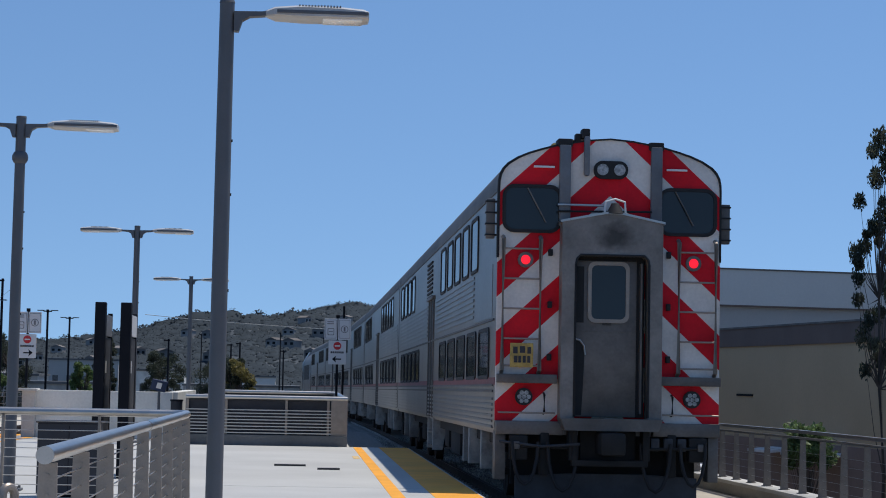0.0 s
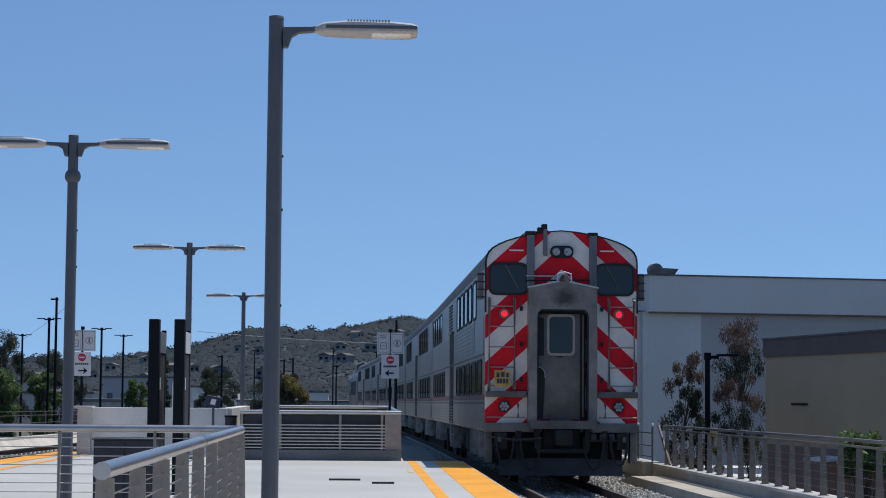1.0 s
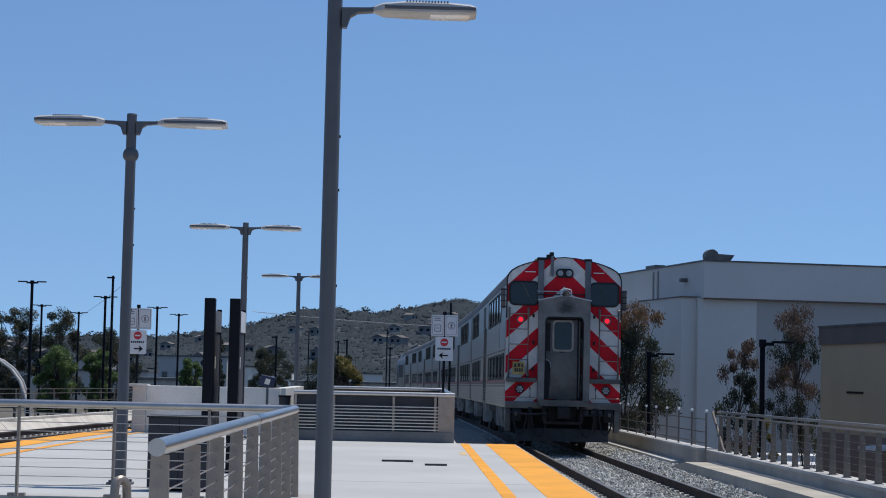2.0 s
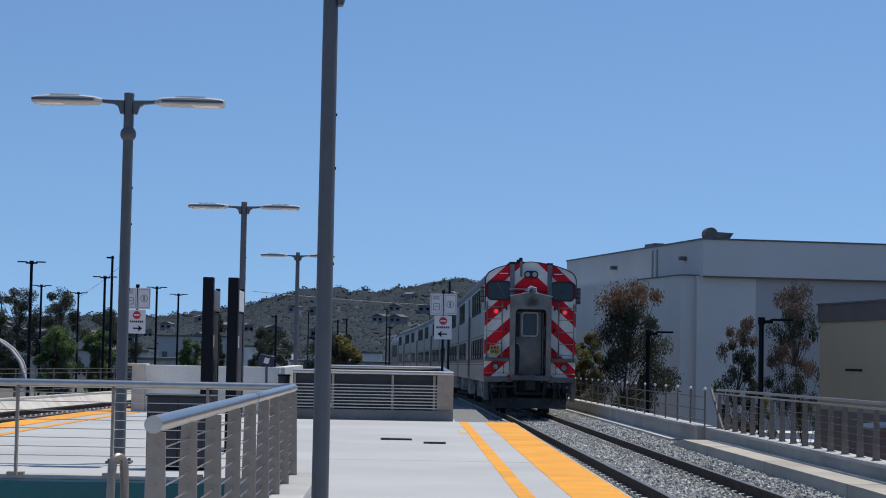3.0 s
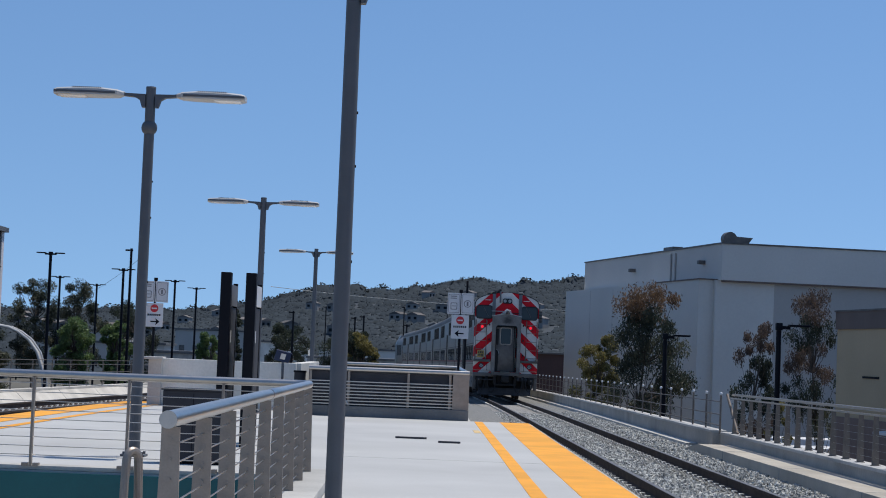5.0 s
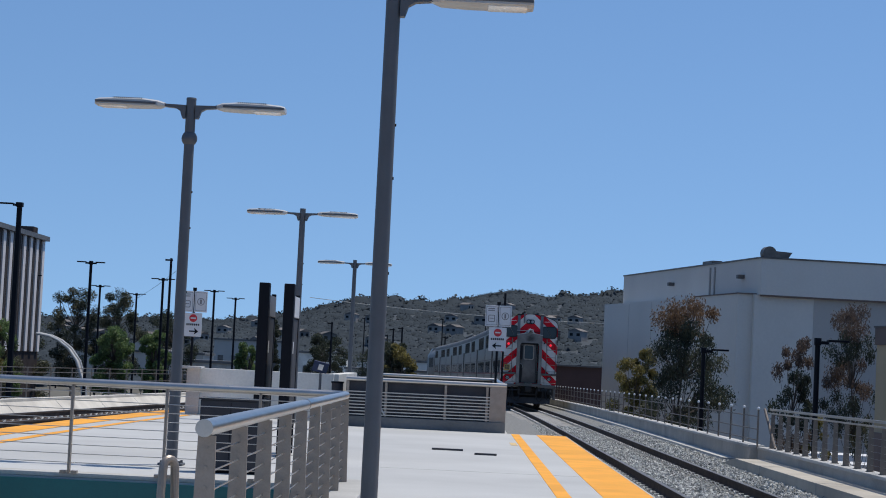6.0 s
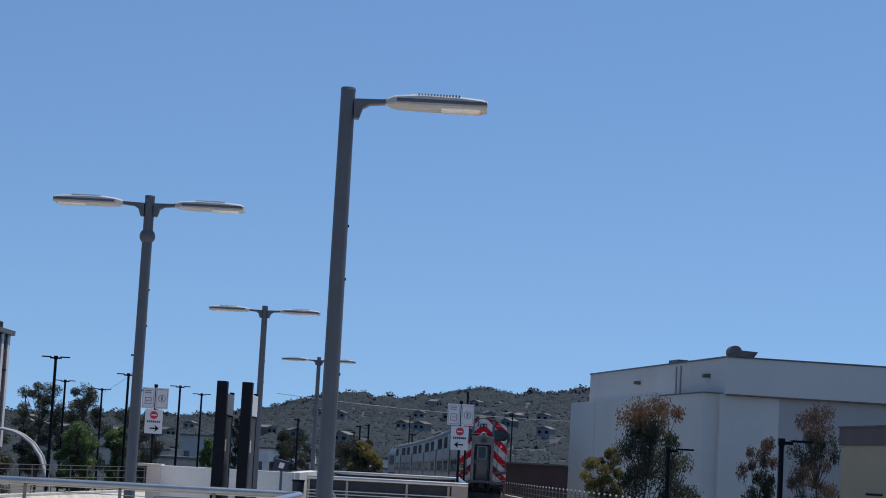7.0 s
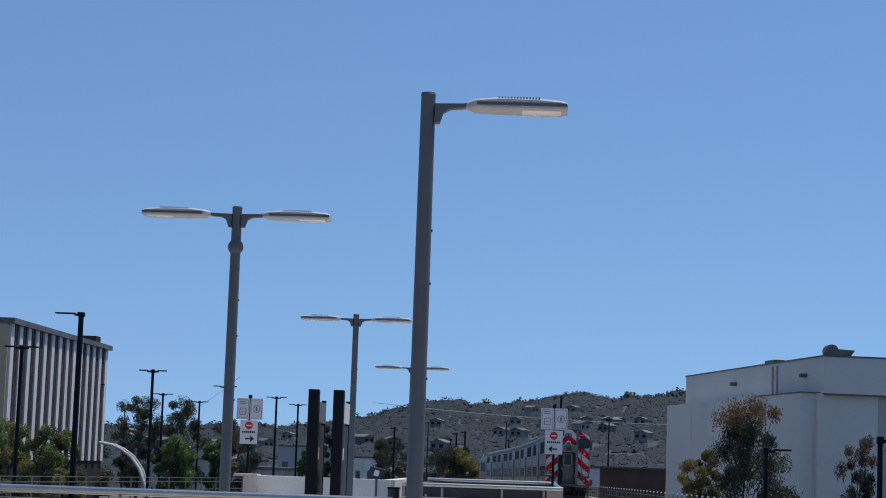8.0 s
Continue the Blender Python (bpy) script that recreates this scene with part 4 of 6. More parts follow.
def build_coach(cab, wheels):
    car = thing("cab_car" if cab else "gallery_coach",
                "stainless double-deck cab car with a red and white striped end" if cab else "fluted stainless double-deck gallery coach",
                "train car", "train cars")
    body = part("body", prism(PROFILE, 0.0, LENGTH), STAINLESS, car, "fluted stainless steel body")
    part("roof", prism([(x, z + 0.012) for x, z in PROFILE if z > 4.2], 0.06, LENGTH), CAR_ROOF, car, "dull grey roof")
    # flutes along the sides, between and below the windows
    for s in (-1, 1):
        bm = bmesh.new()
        for z in [1.02 + 0.075 * k for k in range(6)]:
            side_piece(bm, s, 0.35, LENGTH - 0.2, z, z + 0.035, -0.01, 0.016)
        for z in [2.60 + 0.085 * k for k in range(8)]:
            side_piece(bm, s, 3.4 if cab else 0.4, 11.7, z, z + 0.04, -0.01, 0.016)
            side_piece(bm, s, 14.0, LENGTH - 0.3, z, z + 0.04, -0.01, 0.016)
        part("flute", bm, STAINLESS, car, smooth=False)
        bm = bmesh.new()
        for z in (1.50, 1.58, 2.47):
            side_piece(bm, s, 0.3, LENGTH - 0.1, z, z + 0.03, -0.01, 0.022)
        part("belt_moulding", bm, CAR_ROOF, car, smooth=False)
        part("rain_gutter", box(*sorted((s * 1.49, s * 1.515)), 0.1, LENGTH, 4.20, 4.23), CAR_ROOF, car, smooth=False)
        lows = [(0.95 + 2.0 * k + 0.75) for k in range(5)] + [17.3 + 1.55 * k for k in range(5)]
        for y in lows:
            side_window(car, s, y, 1.55 if y < 12 else 1.3, 2.04, 0.72)
        highs = [3.40 + 1.61 * k for k in range(5)] + [19.2 + 1.6 * k for k in range(4)]
        for y in highs:
            side_window(car, s, y, 1.18, 3.70, 0.84)
        # middle door with step well; a black panel gives the shade inside its opening
        door = part("side_door", box(*sorted((s * 1.49, s * 1.512)), 12.15, 13.5, 1.0, 3.28, 0.01), RUBBER, car, "flat black panel standing in for the shaded side door opening")
        bm = bmesh.new()
        for y in (12.15, 12.82, 13.5):
            side_piece(bm, s, y - 0.03, y + 0.03, 1.0, 3.3, 0.0, 0.03)
        part("door_post", bm, CAR_GREY, door, smooth=False)
        part("step_well", box(*sorted((s * 1.1, s * 1.3)), 12.2, 13.5, 0.42, 0.98, 0.01), UNDER, car)
        for y in (12.02, 13.5):
            part("step_cheek", prism([(1.2 * s, 0.98), (1.495 * s, 0.98), (1.495 * s, 0.36), (1.3 * s, 0.36)], y, y + 0.16), STEP_PAINT, car, "pale worn step plate")
        for z in (0.40, 0.68):
            part("step_tread", box(*sorted((s * 1.25, s * 1.48)), 12.18, 13.5, z, z + 0.04), CAR_GREY, car)
        part("door_head", box(*sorted((s * 1.49, s * 1.56)), 11.95, 13.75, 3.30, 3.36, 0.01), CAR_GREY, car)
        part("side_stripe", box(*sorted((s * 1.49, s * 1.509)), 0.12, 12.0, 1.60, 1.70), SIDE_RED, car, "faded red stripe along the side", smooth=False)
        part("side_stripe", box(*sorted((s * 1.49, s * 1.509)), 13.7, LENGTH - 0.1, 1.60, 1.70), SIDE_RED, car, "faded red stripe along the side", smooth=False)
        if cab:
            bm = bmesh.new()
            for k in range(9):
                side_piece(bm, s, 12.7, 14.2, 3.36 + k * 0.085, 3.40 + k * 0.085, -0.005, 0.025)
            part("louvre", bm, RUBBER, car, smooth=False)
            part("smooth_panel", box(*sorted((s * 1.495, s * 1.508)), 0.6, 3.2, 2.52, 3.25), STAINLESS, car, "plain panel with a faded patch")
        for y in (2.3, 4.3, 5.3, 20.5, 22.6):
            part("vestibule_step", box(*sorted((s * 1.25, s * 1.47)), y - 0.09, y + 0.09, 0.40, 0.95, 0.01), STEP_PAINT, car)
    # underfloor gear
    bm = box(-1.35, 1.35, 0.25, LENGTH - 0.25, 0.78, 0.98, 0.02)
    for y, w, d in ((6.4, 1.6, 0.42), (9.0, 2.0, 0.38), (11.0, 0.9, 0.45), (14.8, 1.8, 0.36), (17.6, 1.4, 0.42)):
        add_box(bm, -1.3, -0.45, y - w / 2, y + w / 2, d, 0.8, 0.04)
        add_box(bm, 0.45, 1.3, y - w / 2, y + w / 2, d, 0.8, 0.04)
    part("underframe", bm, UNDER, car, "grimy dark underframe")
    for y in (3.6, 21.9):
        build_bogie(car, y, wheels if cab else [])
    bm = bmesh.new()
    for y in (6.0, 13.0, 20.0):
        add_box(bm, -0.45, 0.45, y - 0.5, y + 0.5, 4.80, 4.93, 0.03)
    part("roof_vent", bm, CAR_ROOF, car)
    part("gangway", box(-0.6, 0.6, LENGTH, LENGTH + 0.36, 1.1, 3.6, 0.05), RUBBER, car, "black rubber gangway bellows")
    part("coupler", box(-0.12, 0.12, LENGTH - 0.2, LENGTH + 0.42, 0.72, 0.98, 0.03), UNDER, car)
    if cab:
        build_cab_end(car)
    return car


def build_cab_end(car):
    # end sheet with safety stripes
    sheet = [(x * 1.004, z) for x, z in PROFILE if z > 1.0]
    sheet = [(1.506, 1.13)] + [p for p in sheet if p[1] > 1.2] + [(-1.506, 1.13)]
    part("end_sheet", prism(sheet, -0.05, 0.03), STRIPES, car, "white end sheet with red diagonal stripes")
    out = [(x * 1.012, z + (0.012 if z > 4 else 0)) for x, z in PROFILE if z > 1.2]
    inn = [(x * 0.992, z - (0.012 if z > 4 else 0)) for x, z in PROFILE if z > 1.2]
    bm = bmesh.new()
    a = [bm.verts.new((x, -0.062, z)) for x, z in out]
    b = [bm.verts.new((x, -0.062, z)) for x, z in inn]
    c = [bm.verts.new((x, 0.05, z)) for x, z in out]
    for i in range(len(a) - 1):
        bm.faces.new((a[i], a[i + 1], b[i + 1], b[i]))
        bm.faces.new((a[i], c[i], c[i + 1], a[i + 1]))
    part("edge_trim", bm, RUBBER, car, "dark edge trim")
    for s in (-1, 1):
        # cab windows, set flush in heavy black rubber
        bm = bmesh.new()
        add_frame(bm, rounded(0.80, 0.65, 0.16, 5, s * 1.055, 3.965), rounded(0.71, 0.56, 0.12, 5, s * 1.055, 3.965), -0.085, -0.045)
        w = part("cab_window", bm, RUBBER, car, "rounded cab window in black rubber")
        part("pane", prism(rounded(0.72, 0.57, 0.12, 5, s * 1.055, 3.965), -0.066, -0.05), CAB_GLASS, w)
        part("wiper", tube([(s * 1.0 - 0.12, -0.1, 4.24), (s * 1.0 + 0.02, -0.105, 3.98), (s * 1.0 + 0.13, -0.1, 3.78)], 0.010, 6), CAR_GREY, car)
        part("wiper_motor", box(s * 0.63 - 0.05, s * 0.63 + 0.05, -0.12, -0.05, 3.80, 3.93, 0.01), RUBBER, car)
        # collision posts
        part("collision_post", box(s * 0.62 - 0.075, s * 0.62 + 0.075, -0.13, -0.045, 3.74, 4.83, 0.012), POST_GREY, car, "grey vertical collision post")
        part("marker_bar", box(min(s * 0.76, s * 1.04), max(s * 0.76, s * 1.04), -0.085, -0.05, 4.52, 4.545), WHITE_PAINT, car, "white marker strip")
        # red marker lamps
        mk = part("marker_lamp", rod((s * 1.135, -0.11, 3.275), (s * 1.135, -0.05, 3.275), 0.105, seg=12), CAR_GREY, car, "lit red marker lamp")
        bm = bmesh.new()
        bmesh.ops.create_uvsphere(bm, u_segments=16, v_segments=8, radius=0.064, matrix=Matrix.Translation((s * 1.135, -0.108, 3.275)) @ Matrix.Diagonal((1, 0.4, 1, 1)))
        part("bulb", bm, RED_LAMP, mk, "glowing red lens")
        # lower lamps
        lo = part("ditch_lamp", rod((s * 1.13, -0.12, 1.45), (s * 1.13, -0.04, 1.45), 0.115, seg=24), RUBBER, car, "round clear lamp in a black ring")
        bm = bmesh.new()
        for k in range(7):
            a = k * math.tau / 6
            q = 0.0 if k == 6 else 0.062
            add_rod(bm, (s * 1.13 + q * math.cos(a), -0.128, 1.45 + q * math.sin(a)), (s * 1.13 + q * math.cos(a), -0.11, 1.45 + q * math.sin(a)), 0.03, seg=10)
        part("lens", bm, LAMP_GLASS, lo)
        # ladder rails and rungs
        for x in (1.435, 0.935):
            part("grab_rail", tube([(s * x, -0.05, 3.58), (s * x, -0.13, 3.55), (s * x, -0.13, 1.80), (s * x, -0.05, 1.77)], 0.030, 8), STEEL_POST, car, "grey vertical grab rail")
        for z in (3.42, 3.02, 2.62, 2.22, 1.86):
            part("rung", rod((s * 0.935, -0.12, z), (s * 1.435, -0.12, z), 0.013, seg=6), STEEL_POST, car)
        for z in (3.38, 2.68, 1.98):
            part("lever", box(s * 0.80 - 0.03, s * 0.80 + 0.03, -0.11, -0.05, z - 0.045, z + 0.045, 0.01), RUBBER, car)
        part("shelf", box(min(s * 0.70, s * 1.50), max(s * 0.70, s * 1.50), -0.20, -0.045, 1.63, 1.75, 0.01), CAR_GREY, car, "grey step shelf")
        part("lower_rail", rod((s * 0.72, -0.16, 1.24), (s * 1.48, -0.16, 1.24), 0.012, seg=6), STEEL_POST, car)
        part("end_sill", box(min(s * 0.6, s * 1.5), max(s * 0.6, s * 1.5), -0.16, 0.1, 0.95, 1.13, 0.015), CAR_GREY, car)
        part("hand_hold", tube([(s * 0.86, -0.05, 1.50), (s * 0.86, -0.14, 1.48), (s * 0.86, -0.14, 1.25), (s * 0.86, -0.05, 1.23)], 0.016, 8), RUBBER, car)
        # side mirror racks
        mr = part("mirror_rack", box(min(s * 1.54, s * 1.66), max(s * 1.54, s * 1.66), 0.05, 0.14, 3.56, 4.10, 0.015), CAR_GREY, car, "slatted grey mirror rack")
        bm = bmesh.new()
        for k in range(4):
            add_box(bm, min(s * 1.5, s * 1.67), max(s * 1.5, s * 1.67), 0.035, 0.15, 3.60 + k * 0.15, 3.62 + k * 0.15)
        part("slat", bm, RUBBER, mr, smooth=False)
        # steps below the corner
        part("corner_step", box(min(s * 1.36, s * 1.5), max(s * 1.36, s * 1.5), -0.06, 0.25, 0.35, 1.0, 0.012), CAR_GREY, car)
        # air hoses
        for x, drop, w in ((0.62, 0.22, 0.20), (1.12, 0.30, 0.17)):
            part("hose", tube([(s * x - w + w * (1 - math.cos(k * math.pi / 8)), -0.24 - 0.05 * math.sin(k * math.pi / 8), 0.86 - (0.86 - drop) * math.sin(k * math.pi / 8)) for k in range(9)], 0.024, 8), RUBBER, car, "black looped air hose")
        part("cable_box", box(s * 1.2 - 0.12, s * 1.2 + 0.12, -0.2, 0.0, 0.62, 0.94, 0.02), UNDER, car)
        part("gladhand", box(s * 1.24 - 0.05, s * 1.24 + 0.05, -0.24, -0.2, 0.76, 0.86, 0.012), CAR_GREY, car)
    # middle door hood, stained by exhaust
    hood = part("door_surround", prism([(-0.675, 1.16), (-0.49, 1.16), (-0.49, 3.22), (-0.475, 3.29), (-0.43, 3.34), (0.43, 3.34), (0.475, 3.29), (0.49, 3.22), (0.49, 1.16), (0.675, 1.16), (0.675, 3.775), (0.10, 3.895), (-0.10, 3.895), (-0.675, 3.775)], -0.34, -0.04), SOOTED, car, "grey steel door hood stained by soot")
    part("hood_lip", prism([(-0.70, 3.77), (-0.1, 3.89), (0.1, 3.89), (0.70, 3.77), (0.70, 3.80), (0.1, 3.92), (-0.1, 3.92), (-0.70, 3.80)], -0.36, -0.03), STEEL, hood, "bright hood lip")
    part("opening_rim", tube([(-0.49, -0.345, 1.2), (-0.49, -0.345, 3.22), (-0.475, -0.345, 3.29), (-0.43, -0.345, 3.34), (0.43, -0.345, 3.34), (0.475, -0.345, 3.29), (0.49, -0.345, 3.22), (0.49, -0.345, 1.2)], 0.018, 6), RUBBER, hood, "dark rubber seal")
    part("hand_well", prism([(-0.485, 1.22), (-0.37, 1.22), (-0.35, 1.6), (-0.335, 2.05), (-0.37, 2.17), (-0.44, 2.22), (-0.485, 2.22)], -0.16, -0.138), RUBBER, car, "dark open pocket beside the door")
    part("pocket_edge", tube([(-0.47, -0.17, 2.23), (-0.40, -0.17, 2.215), (-0.345, -0.17, 2.14), (-0.33, -0.17, 2.02)], 0.012, 6), STEEL, car)
    for z in (2.42, 2.44):
        part("latch", box(-0.10, 0.02, -0.152, -0.139, z, z + 0.012), RUBBER, car)
    # thin black sheet on the door face, painted-in shade beside the window
    part("pane_shade", box(-0.47, -0.35, -0.145, -0.139, 2.45, 3.2), RUBBER, car, "black strip for the shade beside the door window")
    door = part("end_door", box(-0.47, 0.36, -0.14, -0.05, 1.2, 3.28, 0.01), CAR_GREY, car, "grey end door with a rounded window")
    bm = bmesh.new()
    add_frame(bm, rounded(0.56, 0.82, 0.1, 4, -0.02, 2.86), rounded(0.46, 0.72, 0.07, 4, -0.02, 2.86), -0.165, -0.13)
    part("window_frame", bm, STEEL_POST, door, "worn aluminium window frame")
    part("window_pane", prism(rounded(0.465, 0.725, 0.07, 4, -0.02, 2.86), -0.150, -0.142), CAB_GLASS, door)
    part("lintel", box(-0.47, 0.47, -0.10, -0.048, 3.27, 3.345), RUBBER, car)
    part("door_edge", box(0.36, 0.47, -0.12, -0.05, 1.2, 3.3), RUBBER, car)
    part("door_channel", box(0.40, 0.425, -0.22, -0.12, 1.25, 3.25), CAR_GREY, car)
    part("kick_line", box(-0.40, 0.30, -0.147, -0.139, 2.33, 2.35), CAR_GREY, door)
    part("threshold", prism([(-0.62, 1.02), (0.62, 1.02), (0.68, 1.18), (-0.68, 1.18)], -0.46, -0.02), CAR_GREY, car, "worn steel threshold")
    # headlights
    hl = part("headlight_housing", prism(rounded(0.46, 0.24, 0.11, 6, 0, 4.51), -0.11, -0.04), RUBBER, car, "black oval headlight housing")
    for x in (-0.115, 0.115):
        part("headlight", rod((x, -0.125, 4.51), (x, -0.09, 4.51), 0.078, seg=18), LAMP_GLASS, hl, "round clear headlight")
    # bell, horn and roof gear
    bell = part("bell", rod((0.03, -0.30, 3.90), (0.03, -0.30, 4.04), 0.12, 0.05, 14), RUBBER, car, "small dark bell on the hood")
    part("bell_yoke", tube([(-0.11, -0.3, 3.9), (-0.10, -0.3, 4.06), (0.03, -0.3, 4.10), (0.16, -0.3, 4.06), (0.17, -0.3, 3.9)], 0.016, 6), WHITE_PAINT, bell)
    part("wiper_linkage", rod((-0.72, -0.15, 4.02), (-0.08, -0.16, 4.02), 0.016), STEEL, car)
    part("wiper_linkage", rod((-0.72, -0.15, 3.93), (0.55, -0.16, 3.95), 0.014), UNDER, car)
    part("exhaust_pipe", box(-0.37, -0.29, -0.14, -0.055, 4.42, 4.96, 0.03), POST_GREY, car)
    part("horn", box(-0.40, -0.29, -0.12, 0.1, 4.93, 5.06, 0.02), RUBBER, car)
    part("horn_bracket", box(-0.48, -0.40, -0.05, 0.1, 4.88, 5.0, 0.02), RUBBER, car)
    for x, z in ((-0.62, 4.86), (0.62, 4.84)):
        part("roof_bracket", box(x - 0.10, x + 0.10, -0.1, 0.2, z - 0.05, z + 0.06, 0.02), RUBBER, car)
    part("roof_pipe", rod((-0.52, 0.1, 4.90), (-0.25, 0.2, 4.94), 0.03), RUBBER, car)
    bm = bmesh.new()
    bmesh.ops.create_uvsphere(bm, u_segments=12, v_segments=8, radius=0.09, matrix=Matrix.Translation((-0.70, 0.3, 4.82)))
    part("antenna_dome", bm, LEAF_OLIVE, car, "weathered dome on the roof")
    # car-count plate with barred writing
    pl = part("car_count_plate", box(-1.33, -1.02, -0.165, -0.145, 1.84, 2.16, 0.006), PLATE_YELLOW, car, "weathered yellow plate with worn print", smooth=False)
    for a, b, c in ((-1.29, 2.02, 0.06), (-1.20, 2.03, 0.07), (-1.10, 2.02, 0.05), (-1.28, 1.90, 0.05), (-1.22, 1.90, 0.04), (-1.16, 1.90, 0.04), (-1.10, 1.90, 0.04)):
        part("print_bar", box(a, a + c, -0.169, -0.1645, b, b + 0.09), DARK_GREY, pl)
    # coupler, plough and clutter under the end
    for x in (-0.50, 0.44):
        part("pocket_cheek", box(x, x + 0.07, -0.30, -0.05, 0.62, 1.02, 0.01), UNDER, car)
    part("pocket_floor", box(-0.50, 0.51, -0.30, -0.05, 0.55, 0.63, 0.01), UNDER, car)
    part("cut_lever", tube([(-1.46, -0.2, 0.86), (-0.9, -0.26, 0.80), (-0.4, -0.3, 0.84)], 0.02, 6), PILOT, car)
    for x in (0.62, 0.80, 0.98):
        part("receptacle", box(x - 0.06, x + 0.06, -0.22, -0.1, 0.76, 0.93, 0.02), PILOT, car)
    part("drawgear", box(-0.38, 0.38, -0.12, 0.3, 0.55, 1.02, 0.03), UNDER, car)
    part("knuckle", box(-0.17, 0.17, -0.62, -0.05, 0.70, 1.0, 0.06), UNDER, car, "grimy knuckle coupler")
    # added dark plate: hides the lit ballast and stands in for shade beneath the car
    part("end_bulkhead", box(-1.25, 1.25, 0.30, 0.36, 0.28, 0.98), UNDER, car)
    part("pilot", prism([(-1.22, 0.10), (1.22, 0.10), (1.22, 0.40), (0.5, 0.44), (-0.5, 0.44), (-1.22, 0.40)], -0.02, 0.06), PILOT, car, "scuffed blue-grey pilot plate")
    for s in (-1, 1):
        part("coupler_arm", box(s * 0.85 - 0.06, s * 0.85 + 0.06, -0.18, 0.05, 0.42, 0.98, 0.02), UNDER, car)
        part("hose_bracket", box(s * 0.5 - 0.04, s * 0.5 + 0.04, -0.28, 0.05, 0.62, 1.1, 0.02), UNDER, car)
        part("lift_bar", rod((s * 0.4, -0.22, 0.78), (s * 1.25, -0.2, 0.80), 0.022), UNDER, car)


def build_locomotive():
    loco = thing("locomotive", "grey diesel locomotive at the head of the train", "locomotive", "train cars")
    pro = [(1.45, 1.2), (1.5, 1.4), (1.5, 3.6), (1.3, 4.1), (0.8, 4.45), (-0.8, 4.45), (-1.3, 4.1), (-1.5, 3.6), (-1.5, 1.4), (-1.45, 1.2)]
    part("body", prism(pro, 0.3, 17.2), CAR_GREY, loco, "grey hood body")
    bm = bmesh.new()
    for y in (4, 7.5, 11):
        add_rod(bm, (0, y, 4.4), (0, y, 4.68), 0.55, seg=18)
    part("roof_fan", bm, RUBBER, loco)
    for s in (-1, 1):
        for y in (3, 5, 7, 9, 11):
            bm = bmesh.new()
            side_piece(bm, s, y, y + 1.5, 2.2, 3.4, -0.01, 0.02)
            part("grille", bm, RUBBER, loco, smooth=False)
    part("frame", box(-1.4, 1.4, 0, 17.4, 0.75, 1.2, 0.03), UNDER, loco)
    part("fuel_tank", box(-1.3, 1.3, 6.5, 11, 0.3, 0.75, 0.1), UNDER, loco)
    part("cab", prism([(1.5, 1.2), (1.5, 3.7), (1.0, 4.6), (-1.0, 4.6), (-1.5, 3.7), (-1.5, 1.2)], 13.6, 16.4), STAINLESS, loco, "cab")
    for y in (3.2, 14.0):
        build_bogie(loco, y, [])
    return loco


CARS, WHEELS = [], []


def build_train():
    cab = build_coach(True, WHEELS)
    CARS.append((cab, 0.0, 18.3))
    coach = build_coach(False, [])
    CARS.append((coach, 25.9, 18.3))
    for k in (2, 3, 4):
        CARS.append((copy_thing(coach, pose(0, 0, 0)), 25.9 * k, 18.3))
    CARS.append((build_locomotive(), 129.5, 10.8))


def rear_at(t):
    """How far along the line the train's rear end has come."""
    return 25.95 + 12.35 * t + 0.155 * t * t


# ---------- trees ----------
def crown(name, parent, mat, centres, leaf, seed, droop=0.0, density=1.0):
    """A crown of many small leaf blades gathered in loose clumps, with gaps."""
    rng = np.random.default_rng(seed)
    count = [int(c * density) for _, _, c in centres]
    mid = np.repeat(np.array([c for c, _, _ in centres], float), count, axis=0)
    r = np.repeat([q for _, q, _ in centres], count)[:, None]
    n = len(mid)
    d = rng.normal(size=(n, 3))
    d /= np.linalg.norm(d, axis=1, keepdims=True)
    p = mid + d * r * rng.random((n, 1)) ** 0.45 * (1, 1, 0.9)
    p[:, 2] -= droop * rng.random(n) * r[:, 0]
    a = rng.normal(size=(n, 3))
    a[:, 2] -= droop * 2
    a /= np.linalg.norm(a, axis=1, keepdims=True)
    b = np.cross(a, rng.normal(size=(n, 3)))
    b /= np.linalg.norm(b, axis=1, keepdims=True) + 1e-9
    s = leaf * rng.uniform(0.6, 1.4, (n, 1))
    verts = np.stack([p - a * s, p + b * s * 0.42, p + a * s, p - b * s * 0.42], 1).reshape(-1, 3)
    faces = np.arange(4 * n).reshape(-1, 4)
    me = bpy.data.meshes.new(name)
    me.from_pydata(verts.tolist(), [], faces.tolist())
    me.materials.append(mat)
    ob = new(name, me)
    ob.parent = parent
    return ob


